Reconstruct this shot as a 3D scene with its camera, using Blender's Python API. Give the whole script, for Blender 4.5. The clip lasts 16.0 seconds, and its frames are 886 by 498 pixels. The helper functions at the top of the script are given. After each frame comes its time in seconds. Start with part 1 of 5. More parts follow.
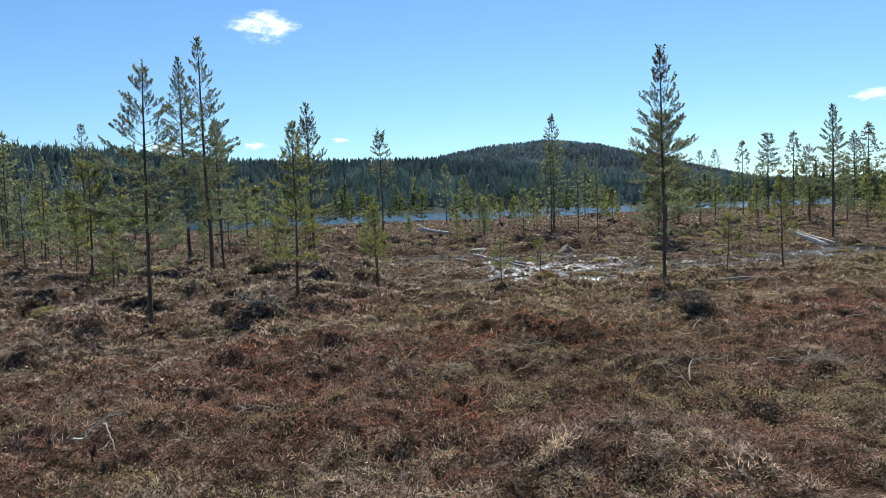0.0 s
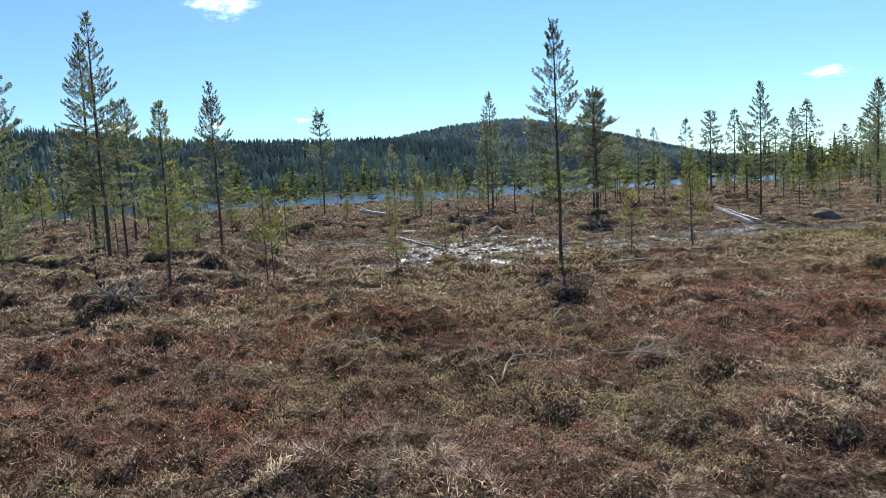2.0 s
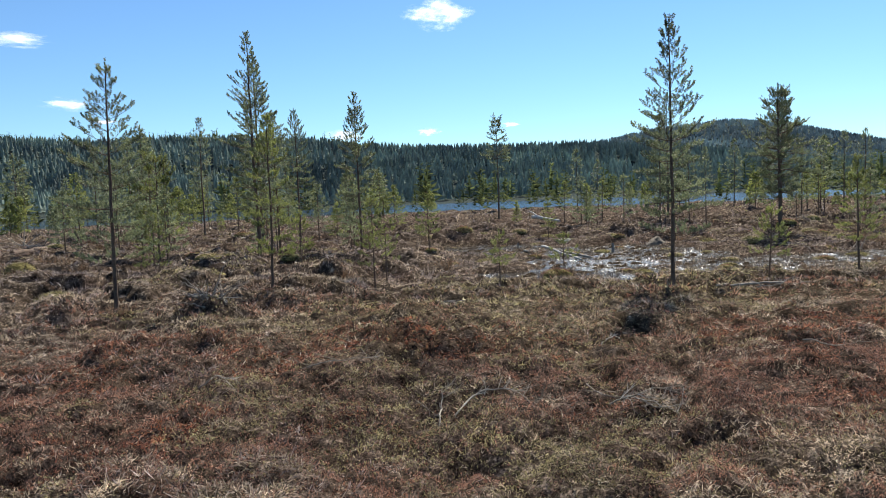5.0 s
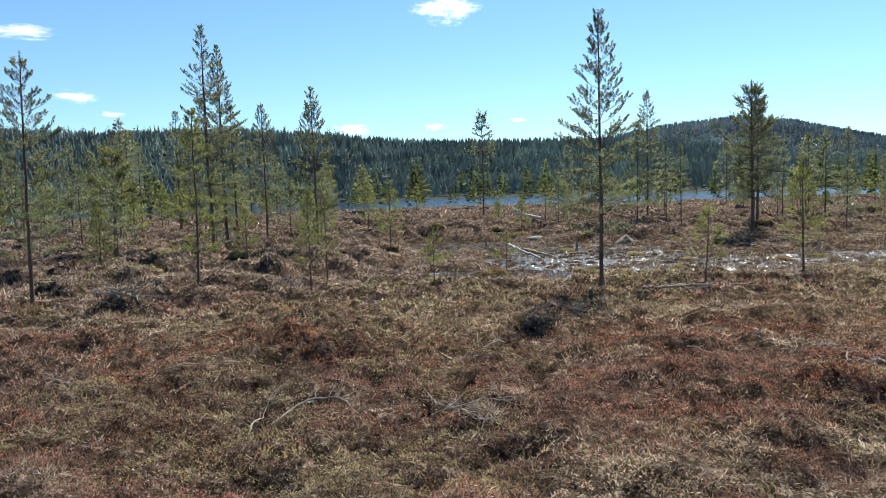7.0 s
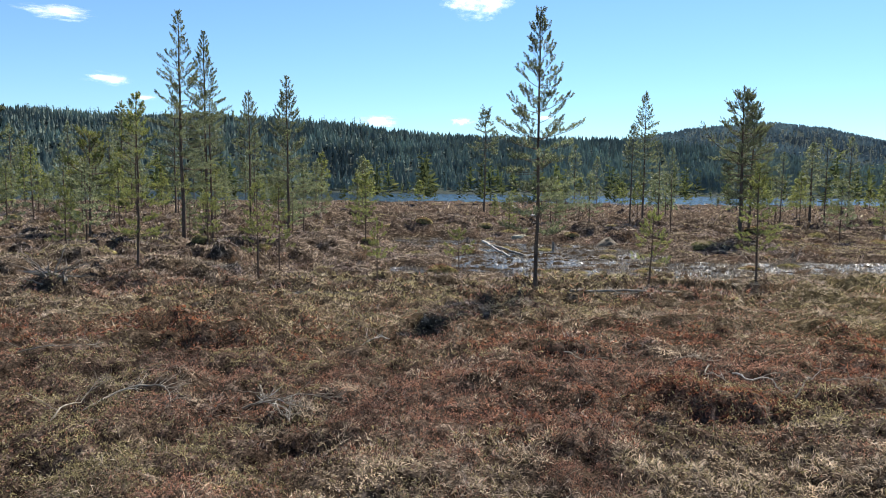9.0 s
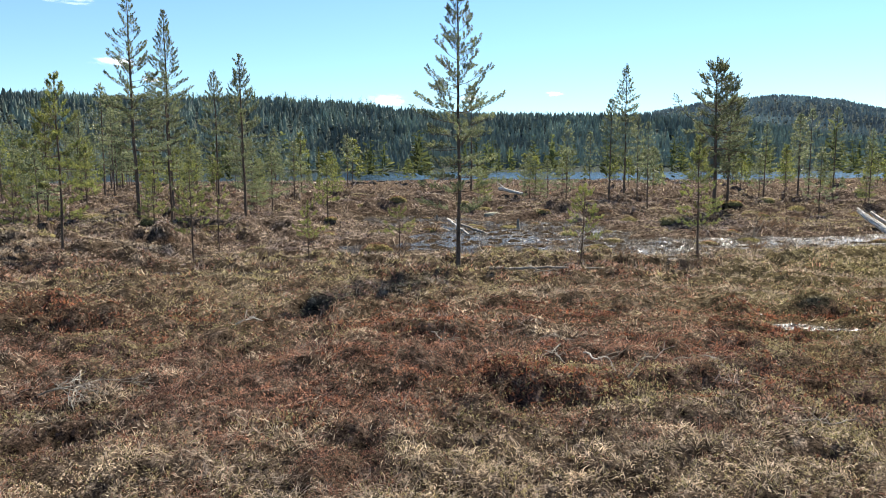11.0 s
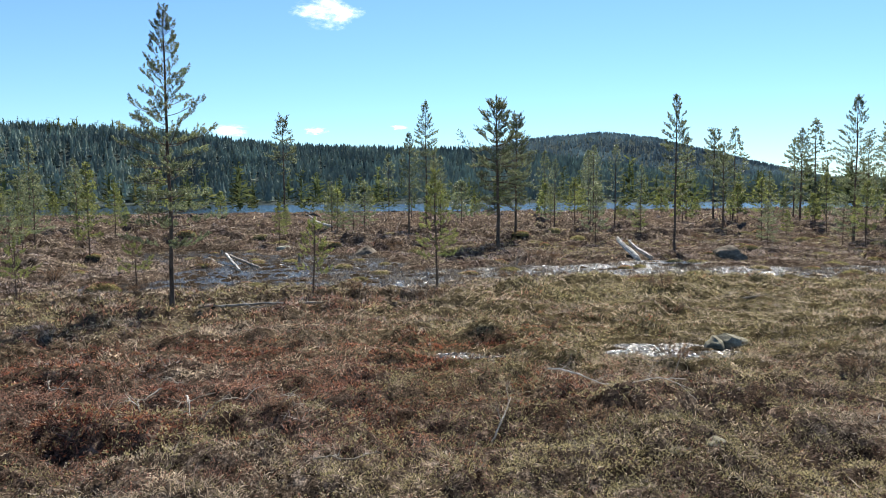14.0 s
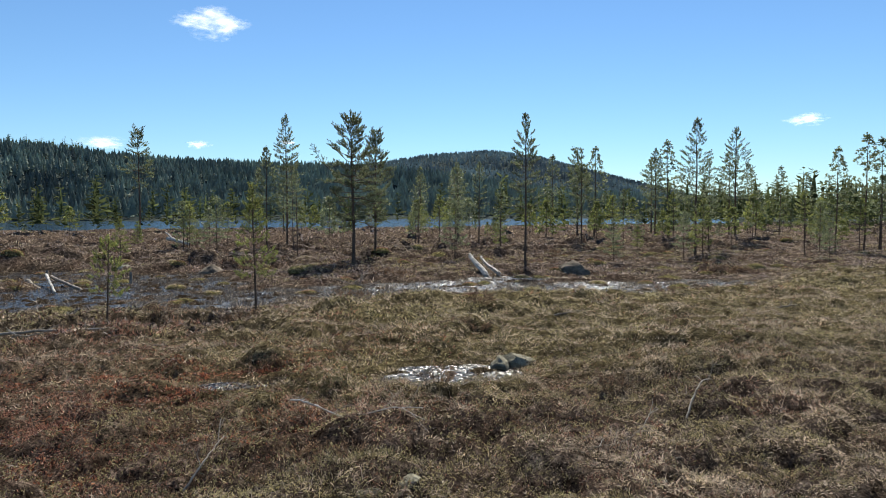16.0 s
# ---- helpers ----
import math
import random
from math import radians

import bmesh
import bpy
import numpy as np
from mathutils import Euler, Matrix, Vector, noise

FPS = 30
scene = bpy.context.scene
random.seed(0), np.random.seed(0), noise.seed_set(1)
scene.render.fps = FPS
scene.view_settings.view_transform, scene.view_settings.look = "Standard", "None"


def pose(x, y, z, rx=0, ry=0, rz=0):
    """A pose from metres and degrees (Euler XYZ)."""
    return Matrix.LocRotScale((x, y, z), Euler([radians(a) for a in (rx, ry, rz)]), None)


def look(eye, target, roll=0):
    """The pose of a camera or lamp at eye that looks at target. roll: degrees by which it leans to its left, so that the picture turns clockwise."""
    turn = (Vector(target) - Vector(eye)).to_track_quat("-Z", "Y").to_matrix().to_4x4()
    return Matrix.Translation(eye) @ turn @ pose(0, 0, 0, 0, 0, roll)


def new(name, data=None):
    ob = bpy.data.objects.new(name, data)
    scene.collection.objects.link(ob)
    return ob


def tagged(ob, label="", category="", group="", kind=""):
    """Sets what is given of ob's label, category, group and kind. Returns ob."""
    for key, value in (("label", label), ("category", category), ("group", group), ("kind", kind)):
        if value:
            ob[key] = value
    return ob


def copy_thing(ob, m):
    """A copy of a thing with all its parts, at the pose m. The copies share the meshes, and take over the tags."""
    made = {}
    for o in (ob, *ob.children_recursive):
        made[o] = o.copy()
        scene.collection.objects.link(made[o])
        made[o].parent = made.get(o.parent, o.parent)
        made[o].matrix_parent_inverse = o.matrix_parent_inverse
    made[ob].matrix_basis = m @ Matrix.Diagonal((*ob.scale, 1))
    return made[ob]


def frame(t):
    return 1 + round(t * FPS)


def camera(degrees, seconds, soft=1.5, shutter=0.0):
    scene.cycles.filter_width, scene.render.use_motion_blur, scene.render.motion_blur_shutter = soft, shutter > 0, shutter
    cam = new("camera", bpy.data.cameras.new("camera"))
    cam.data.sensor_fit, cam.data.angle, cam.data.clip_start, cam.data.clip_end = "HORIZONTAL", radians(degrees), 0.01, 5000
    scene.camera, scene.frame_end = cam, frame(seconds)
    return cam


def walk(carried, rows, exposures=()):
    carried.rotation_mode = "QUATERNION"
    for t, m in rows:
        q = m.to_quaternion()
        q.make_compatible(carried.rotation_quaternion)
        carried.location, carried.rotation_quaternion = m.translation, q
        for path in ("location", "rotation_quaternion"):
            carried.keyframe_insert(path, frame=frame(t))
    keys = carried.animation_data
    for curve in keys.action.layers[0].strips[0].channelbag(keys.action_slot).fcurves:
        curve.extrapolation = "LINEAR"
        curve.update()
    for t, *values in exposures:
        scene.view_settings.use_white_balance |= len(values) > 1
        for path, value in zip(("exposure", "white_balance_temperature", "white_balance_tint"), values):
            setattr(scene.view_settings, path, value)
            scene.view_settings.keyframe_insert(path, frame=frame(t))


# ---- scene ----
cam = camera(63.7, 16.0, soft=0.5)
METRES, EYE, TILT, LEAN, TURN = 17.3, 2.6, -3.39, 2.25, 0.0
ROWS = [
    (0.0, 0.0, 0.0, 0.0, 0.0, 0.0, -0.0),
    (0.5, 0.0323, 0.0132, 0.002, -1.09, -0.48, 0.2),
    (1.0, 0.0634, 0.0255, 0.0053, -1.78, -1.17, 0.46),
    (1.5, 0.096, 0.035, 0.0061, -2.69, -1.22, 0.61),
    (2.0, 0.1278, 0.0457, 0.0073, -2.75, -1.64, 0.77),
    (2.5, 0.1582, 0.0543, 0.0098, -1.34, -1.57, 0.48),
    (3.0, 0.1886, 0.0623, 0.0117, 0.79, -0.89, 0.27),
    (3.5, 0.2167, 0.0711, 0.0148, 4.52, -0.71, 0.03),
    (4.0, 0.2441, 0.077, 0.0163, 8.17, -0.46, -0.22),
    (6.5, 0.3777, 0.135, 0.0242, 16.77, -2.85, -1.2),
    (7.0, 0.409, 0.1444, 0.0267, 14.05, -1.76, -1.25),
    (7.5, 0.4404, 0.1551, 0.0295, 12.43, -1.34, -1.58),
    (8.0, 0.4745, 0.1628, 0.0309, 12.62, -1.19, -2.39),
    (10.5, 0.618, 0.2272, 0.0369, 20.17, -4.36, -4.1),
    (11.0, 0.652, 0.2399, 0.0387, 16.73, -4.02, -2.85),
    (11.5, 0.6841, 0.2463, 0.0415, 14.79, -4.11, -2.26),
    (12.0, 0.7158, 0.2491, 0.0425, 13.15, -3.9, -2.17),
    (12.5, 0.7425, 0.2569, 0.0432, 11.45, -3.77, -2.18),
    (13.0, 0.7711, 0.2657, 0.0448, 9.5, -2.8, -2.24),
    (13.5, 0.8005, 0.2743, 0.0477, 7.18, -1.48, -2.26),
    (14.0, 0.8267, 0.2851, 0.0497, 4.56, -0.94, -2.14),
    (14.5, 0.8568, 0.2974, 0.0506, 2.1, -0.13, -2.34),
    (15.0, 0.8852, 0.3098, 0.0525, -0.17, 0.6, -2.03),
    (15.5, 0.9121, 0.3188, 0.056, -1.94, 0.51, -1.89),
    (16.0, 0.9387, 0.3265, 0.0563, -4.2, 0.66, -1.75),
]
walk(cam, [(t, pose(0, 0, EYE, TILT, LEAN, TURN) @ pose(METRES * x, METRES * y, METRES * z, 90 + pitch, roll, yaw)) for t, x, y, z, yaw, pitch, roll in ROWS],
     exposures=[(0.0, 0.75, 6680, 9), (1.0, 0.93, 6680, 9), (2.0, 0.95, 6680, 9), (3.5, 0.99, 6720, 9), (4.0, 0.83, 6620, 9), (4.4, 0.83, 6620, 9), (6.3, 1.11, 6950, 10), (7.0, 1.09, 6900, 10), (7.5, 1.07, 6900, 10), (8.0, 0.91, 6750, 10), (8.4, 0.91, 6750, 10), (10.3, 1.33, 7200, 10), (11.0, 1.25, 7220, 10), (12.5, 1.24, 7220, 10), (13.5, 1.15, 6830, 9), (14.5, 0.89, 6680, 9), (16.0, 0.61, 6730, 9)])

# ---------- sky, sun ----------
SUN_EL, SUN_AZ = radians(45.5), radians(11)          # azimuth to the right of +y
world = bpy.data.worlds.new("sky")
scene.world = world
world.use_nodes = True
wn, wl = world.node_tree.nodes, world.node_tree.links
sky = wn.new("ShaderNodeTexSky")
sky.sky_type = "NISHITA"
sky.sun_disc = False
sky.sun_elevation, sky.sun_rotation = SUN_EL, SUN_AZ
sky.altitude, sky.air_density, sky.dust_density, sky.ozone_density = 200, 1.0, 0.0, 4.0
tint = wn.new("ShaderNodeMix")
tint.data_type, tint.blend_type = "RGBA", "MULTIPLY"
tint.inputs[0].default_value = 1.0
tint.inputs[7].default_value = (0.73, 0.94, 1.1, 1)          # clear northern air
wl.new(sky.outputs[0], tint.inputs[6])
wl.new(tint.outputs[2], wn["Background"].inputs[0])
wn["Background"].inputs[1].default_value = 0.075
sun_data = bpy.data.lights.new("sun", "SUN")
sun_data.energy, sun_data.angle, sun_data.color = 5.0, radians(0.55), (1.0, 0.95, 0.86)
sun = new("sun", sun_data)
sun_way = Vector((math.sin(SUN_AZ) * math.cos(SUN_EL), math.cos(SUN_AZ) * math.cos(SUN_EL), math.sin(SUN_EL)))
sun.matrix_world = look(sun_way * 300, (0, 0, 0))

# ---------- materials ----------
def material(name):
    m = bpy.data.materials.new(name)
    m.use_nodes = True
    m.node_tree.nodes.clear()
    return m, m.node_tree.nodes, m.node_tree.links


def add(nodes, kind, **inputs):
    n = nodes.new(kind)
    for key, value in inputs.items():
        n.inputs[key.replace("_", " ")].default_value = value
    return n


def ramp(nodes, links, fac, stops):
    r = nodes.new("ShaderNodeValToRGB")
    els = r.color_ramp.elements
    while len(els) < len(stops):
        els.new(0.5)
    for e, (p, c) in zip(els, stops):
        e.position, e.color = p, (*c, 1)
    links.new(fac, r.inputs[0])
    return r.outputs[0]


def tex(nodes, links, scale, detail=3.0, rough=0.6, coord="pos"):
    n = add(nodes, "ShaderNodeTexNoise", Scale=scale, Detail=detail, Roughness=rough)
    if coord == "pos":
        links.new(nodes.new("ShaderNodeNewGeometry").outputs["Position"], n.inputs["Vector"])
    else:
        links.new(nodes.new("ShaderNodeTexCoord").outputs["Object"], n.inputs["Vector"])
    return n.outputs["Fac"]


def mix(nodes, links, a, b, fac, mode="MIX"):
    n = nodes.new("ShaderNodeMix")
    n.data_type, n.blend_type = "RGBA", mode
    for sock, v in ((n.inputs[6], a), (n.inputs[7], b), (n.inputs[0], fac)):
        if isinstance(v, bpy.types.NodeSocket):
            links.new(v, sock)
        elif isinstance(v, tuple):
            sock.default_value = (*v, 1)
        else:
            sock.default_value = v
    return n.outputs[2]


def leafy(name, dark, light, odd, through_light=0.4, gloss=0.25, patch=0.6, mottle=0.45, rough=0.55):
    """Thin leaves, needles and stems: colour varies by island and by patch; light passes through."""
    m, n, l = material(name)
    isl = n.new("ShaderNodeNewGeometry").outputs["Random Per Island"]
    c = ramp(n, l, isl, [(0.25, dark), (0.6, light), (0.84, light), (1.0, odd)])
    v = ramp(n, l, tex(n, l, patch, 4.0), [(0.34, (0.55, 0.53, 0.53)), (0.66, (1.38, 1.33, 1.22))])
    c = mix(n, l, c, v, 1.0, "MULTIPLY")
    v = ramp(n, l, tex(n, l, patch * 5, 3.0, 0.7), [(0.3, (mottle, mottle, mottle)), (0.66, (1.3, 1.3, 1.3))])
    c = mix(n, l, c, v, 1.0, "MULTIPLY")
    d = add(n, "ShaderNodeBsdfPrincipled", Roughness=rough)
    d.inputs["Specular IOR Level"].default_value = gloss
    t = n.new("ShaderNodeBsdfTranslucent")
    l.new(c, d.inputs["Base Color"])
    l.new(c, t.inputs["Color"])
    s = n.new("ShaderNodeMixShader")
    s.inputs[0].default_value = through_light
    l.new(d.outputs[0], s.inputs[1])
    l.new(t.outputs[0], s.inputs[2])
    l.new(s.outputs[0], n.new("ShaderNodeOutputMaterial").inputs[0])
    return m


def rough_solid(name, c1, c2, scale, bump=0.4, rough=0.85, stretch=None, c3=None, fine=9.0):
    """Bark, weathered wood, stone: two scales of noise in colour and relief."""
    m, n, l = material(name)
    co = n.new("ShaderNodeTexCoord").outputs["Object"]
    mp = n.new("ShaderNodeMapping")
    mp.inputs["Scale"].default_value = stretch or (1, 1, 1)
    l.new(co, mp.inputs[0])
    a = add(n, "ShaderNodeTexNoise", Scale=scale, Detail=5.0, Roughness=0.65)
    b = add(n, "ShaderNodeTexNoise", Scale=scale * fine, Detail=4.0, Roughness=0.7)
    l.new(mp.outputs[0], a.inputs["Vector"])
    l.new(mp.outputs[0], b.inputs["Vector"])
    c = ramp(n, l, a.outputs["Fac"], [(0.33, c1), (0.6, c2)] + ([(0.72, c3)] if c3 else []))
    v = ramp(n, l, b.outputs["Fac"], [(0.3, (0.55, 0.55, 0.55)), (0.7, (1.2, 1.2, 1.2))])
    c = mix(n, l, c, v, 1.0, "MULTIPLY")
    p = add(n, "ShaderNodeBsdfPrincipled", Roughness=rough)
    p.inputs["Specular IOR Level"].default_value = 0.15
    l.new(c, p.inputs["Base Color"])
    bp = add(n, "ShaderNodeBump", Strength=bump, Distance=0.02)
    l.new(b.outputs["Fac"], bp.inputs["Height"])
    l.new(bp.outputs[0], p.inputs["Normal"])
    l.new(p.outputs[0], n.new("ShaderNodeOutputMaterial").inputs[0])
    return m


def mire_material():
    m, n, l = material("mire_ground")
    veg = n.new("ShaderNodeAttribute")
    veg.attribute_name = "veg"
    big = tex(n, l, 0.55, 5.0, 0.65)
    mid = tex(n, l, 5.5, 6.0, 0.78)
    fine = tex(n, l, 38.0, 4.0, 0.75)
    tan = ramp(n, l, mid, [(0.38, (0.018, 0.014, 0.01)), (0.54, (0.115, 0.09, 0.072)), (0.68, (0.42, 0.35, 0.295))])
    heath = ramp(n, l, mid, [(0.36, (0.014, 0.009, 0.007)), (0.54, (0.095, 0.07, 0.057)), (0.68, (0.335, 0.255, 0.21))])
    share = n.new("ShaderNodeAttribute")
    share.attribute_name = "straw"
    c = mix(n, l, heath, tan, share.outputs["Fac"])
    c = mix(n, l, c, ramp(n, l, big, [(0.35, (0.75, 0.75, 0.75)), (0.65, (1.2, 1.2, 1.2))]), 1.0, "MULTIPLY")
    sep = n.new("ShaderNodeSeparateColor")
    l.new(veg.outputs["Color"], sep.inputs[0])
    rust = ramp(n, l, mid, [(0.34, (0.02, 0.009, 0.006)), (0.52, (0.08, 0.04, 0.026)), (0.7, (0.21, 0.105, 0.065))])
    # olive moss tone, with some green lens flare painted in
    moss = ramp(n, l, mid, [(0.36, (0.032, 0.026, 0.013)), (0.54, (0.18, 0.16, 0.07)), (0.68, (0.48, 0.435, 0.22))])
    c = mix(n, l, c, moss, veg.outputs["Alpha"])
    # wet peat of the pools, also the shade painted between cushions
    peat_and_shade = ramp(n, l, mid, [(0.3, (0.012, 0.009, 0.007)), (0.7, (0.05, 0.038, 0.026))])
    # woodland floor past 150 m, its grey-teal tone carrying painted distance haze
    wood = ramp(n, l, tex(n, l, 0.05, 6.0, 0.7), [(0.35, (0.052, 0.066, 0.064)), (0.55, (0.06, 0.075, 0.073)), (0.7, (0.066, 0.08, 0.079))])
    c = mix(n, l, c, rust, sep.outputs[0])
    c = mix(n, l, c, peat_and_shade, sep.outputs[1])
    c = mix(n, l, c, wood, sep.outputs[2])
    # shade of small gaps put into the colour: dark where the fine bump dips
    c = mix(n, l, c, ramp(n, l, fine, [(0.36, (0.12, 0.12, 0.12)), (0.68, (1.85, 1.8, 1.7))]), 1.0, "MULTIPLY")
    p = add(n, "ShaderNodeBsdfPrincipled", Roughness=0.9)
    p.inputs["Specular IOR Level"].default_value = 0.0
    l.new(c, p.inputs["Base Color"])
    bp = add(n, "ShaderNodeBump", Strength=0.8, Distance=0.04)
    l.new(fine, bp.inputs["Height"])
    l.new(bp.outputs[0], p.inputs["Normal"])
    l.new(p.outputs[0], n.new("ShaderNodeOutputMaterial").inputs[0])
    return m


def water_material(name, colour, scale, strength, rough, distance, lee=None, choppy=0.0):
    m, n, l = material(name)
    p = add(n, "ShaderNodeBsdfPrincipled", IOR=1.33)
    film = ramp(n, l, tex(n, l, 8.0, 4.0, 0.75), [(0.46, (rough[0],) * 3), (0.58, (rough[1],) * 3)])
    l.new(film, p.inputs["Roughness"])
    p.inputs["Base Color"].default_value = (*colour, 1)
    p.inputs["Specular IOR Level"].default_value = 0.5
    a = tex(n, l, scale, 3.0, 0.65)
    b = tex(n, l, scale * 3.1, 2.0, 0.6)
    h = n.new("ShaderNodeMath")
    h.operation, h.inputs[1].default_value = "MULTIPLY_ADD", 0.4
    l.new(b, h.inputs[0])
    l.new(a, h.inputs[2])
    bp = add(n, "ShaderNodeBump", Strength=strength, Distance=distance)
    l.new(h.outputs[0], bp.inputs["Height"])
    if lee:          # calm under the wooded shore; slanting edge laid along the camera's line of sight
        xyz = n.new("ShaderNodeSeparateXYZ")
        l.new(n.new("ShaderNodeNewGeometry").outputs["Position"], xyz.inputs[0])
        calm = n.new("ShaderNodeMapRange")
        calm.inputs[1].default_value, calm.inputs[2].default_value, calm.inputs[3].default_value, calm.inputs[4].default_value = *lee, 0.08, strength
        slant = n.new("ShaderNodeMath")
        slant.operation, slant.inputs[1].default_value = "MULTIPLY_ADD", 0.45
        l.new(xyz.outputs[1], slant.inputs[0])
        l.new(xyz.outputs[0], slant.inputs[2])
        l.new(slant.outputs[0], calm.inputs[0])
        l.new(calm.outputs[0], bp.inputs["Strength"])
    if choppy:          # short steep ripples broken up by stems
        rip = add(n, "ShaderNodeTexNoise", Scale=scale, Detail=2.0, Roughness=0.6)
        l.new(n.new("ShaderNodeNewGeometry").outputs["Position"], rip.inputs["Vector"])
        tilt = n.new("ShaderNodeVectorMath")
        tilt.operation, tilt.inputs[1].default_value, tilt.inputs[2].default_value = "MULTIPLY_ADD", (choppy, choppy, 0.0), (-0.5 * choppy, -0.5 * choppy, 1.0)
        l.new(rip.outputs["Color"], tilt.inputs[0])
        facet = n.new("ShaderNodeVectorMath")
        facet.operation = "NORMALIZE"
        l.new(tilt.outputs[0], facet.inputs[0])
        if lee:
            calmed = n.new("ShaderNodeMix")
            calmed.data_type = "VECTOR"
            calmed.inputs[4].default_value = (0, 0, 1)
            l.new(calm.outputs[0], calmed.inputs[0])
            l.new(facet.outputs[0], calmed.inputs[5])
            l.new(calmed.outputs[1], p.inputs["Normal"])
        else:
            l.new(facet.outputs[0], p.inputs["Normal"])
    else:
        l.new(bp.outputs[0], p.inputs["Normal"])
    l.new(p.outputs[0], n.new("ShaderNodeOutputMaterial").inputs[0])
    return m


MIRE = mire_material()
BOG_WATER = water_material("bog_water", (0.016, 0.014, 0.011), 7.0, 1.0, (0.16, 0.45), 0.1, choppy=2.4)
POOL_WATER = water_material("pool_water", (0.016, 0.014, 0.011), 17.0, 1.0, (0.16, 0.45), 0.1, choppy=2.4)
LAKE_WATER = water_material("lake_water", (0.015, 0.03, 0.045), 1.2, 1.0, (0.12, 0.12), 0.13, (10, 60), choppy=1.1)
NEEDLES = leafy("pine_needles", (0.1, 0.128, 0.078), (0.215, 0.252, 0.14), (0.27, 0.285, 0.16), 0.48, 0.4, 1.2, 0.75, 0.5)
NEEDLES_YOUNG = leafy("young_pine_needles", (0.1, 0.125, 0.046), (0.235, 0.268, 0.088), (0.31, 0.305, 0.105), 0.52, 0.4, 1.2, 0.75)
# ridge greens paled and blued: aerial haze put into the base colour
HAZED_NEEDLES = leafy("hazed_forest_needles", (0.205, 0.262, 0.25), (0.225, 0.28, 0.265), (0.235, 0.282, 0.268), 0.5, 0.0, 0.02, 0.9)
SHORE_NEEDLES = leafy("shore_needles", (0.06, 0.08, 0.04), (0.1, 0.125, 0.055), (0.15, 0.16, 0.07), 0.45, 0.0, 0.1, 0.7)
# bluer and paler again, painting in the haze before the hill
HAZED_HILL_NEEDLES = leafy("hill_forest", (0.245, 0.305, 0.33), (0.255, 0.313, 0.338), (0.26, 0.316, 0.34), 0.5, 0.0, 0.01, 0.9)
BARK = rough_solid("pine_bark", (0.07, 0.05, 0.039), (0.165, 0.118, 0.088), 5.0, 0.7, 0.9, (1, 1, 0.35), (0.2, 0.125, 0.07))
GREY_WOOD = rough_solid("weathered_wood", (0.15, 0.125, 0.1), (0.37, 0.325, 0.265), 5.0, 0.6, 0.8, None, (0.58, 0.53, 0.45))
PALE_WOOD = rough_solid("bleached_wood", (0.26, 0.235, 0.2), (0.66, 0.63, 0.57), 5.0, 0.8, 0.8, (1.6, 0.3, 1.6), (0.8, 0.78, 0.73))
TWIG_WOOD = rough_solid("dry_twigs", (0.16, 0.13, 0.11), (0.36, 0.31, 0.26), 4.0, 0.3, 0.8)
MOSSY = rough_solid("mossy_stone", (0.075, 0.06, 0.045), (0.21, 0.172, 0.13), 4.0, 0.9, 0.9, None, (0.38, 0.325, 0.26), 6.0)
STONE = rough_solid("lichen_stone", (0.12, 0.108, 0.075), (0.3, 0.278, 0.2), 4.0, 0.9, 0.9, None, (0.46, 0.45, 0.33), 6.0)
LICHEN = rough_solid("lichen_crust", (0.16, 0.15, 0.11), (0.4, 0.39, 0.29), 5.0, 0.9, 0.9, None, (0.55, 0.54, 0.44), 5.0)
SEDGE = leafy("dry_sedge", (0.06, 0.047, 0.033), (0.75, 0.625, 0.49), (0.86, 0.76, 0.63), 0.42, 0.12, 0.8, 0.25, 0.37)
HEATHER = leafy("brown_heather", (0.026, 0.015, 0.013), (0.44, 0.225, 0.16), (0.7, 0.5, 0.39), 0.38, 0.2, 0.7, 0.2, 0.4)
RUST = leafy("rusty_bog_moss", (0.06, 0.022, 0.016), (0.34, 0.13, 0.075), (0.58, 0.32, 0.19), 0.38, 0.35, 1.1, 0.3, 0.5)
OLIVE = leafy("crowberry_green", (0.036, 0.034, 0.017), (0.47, 0.42, 0.225), (0.58, 0.51, 0.36), 0.4, 0.15, 0.9, 0.28, 0.5)
REED = leafy("pool_stems", (0.04, 0.032, 0.026), (0.16, 0.13, 0.1), (0.5, 0.45, 0.38), 0.4, 0.9, 0.9, 0.4, 0.28)
# grey twigs whose colour holds the bluish veil over the far mire
VEILED_TWIGS = leafy("leafless_dwarf_birch", (0.035, 0.028, 0.028), (0.46, 0.38, 0.36), (0.66, 0.58, 0.54), 0.3, 0.15, 0.8, 0.3, 0.4)
SHRUB = leafy("dark_dwarf_shrub", (0.05, 0.034, 0.024), (0.24, 0.155, 0.1), (0.42, 0.32, 0.22), 0.36, 0.2, 1.4, 0.5)
STALKS = leafy("pale_dead_stalks", (0.14, 0.11, 0.095), (0.36, 0.3, 0.265), (0.56, 0.5, 0.45), 0.1, 0.15, 0.9, 0.7)

# ---------- mesh helpers ----------
RNG = np.random.default_rng(7)


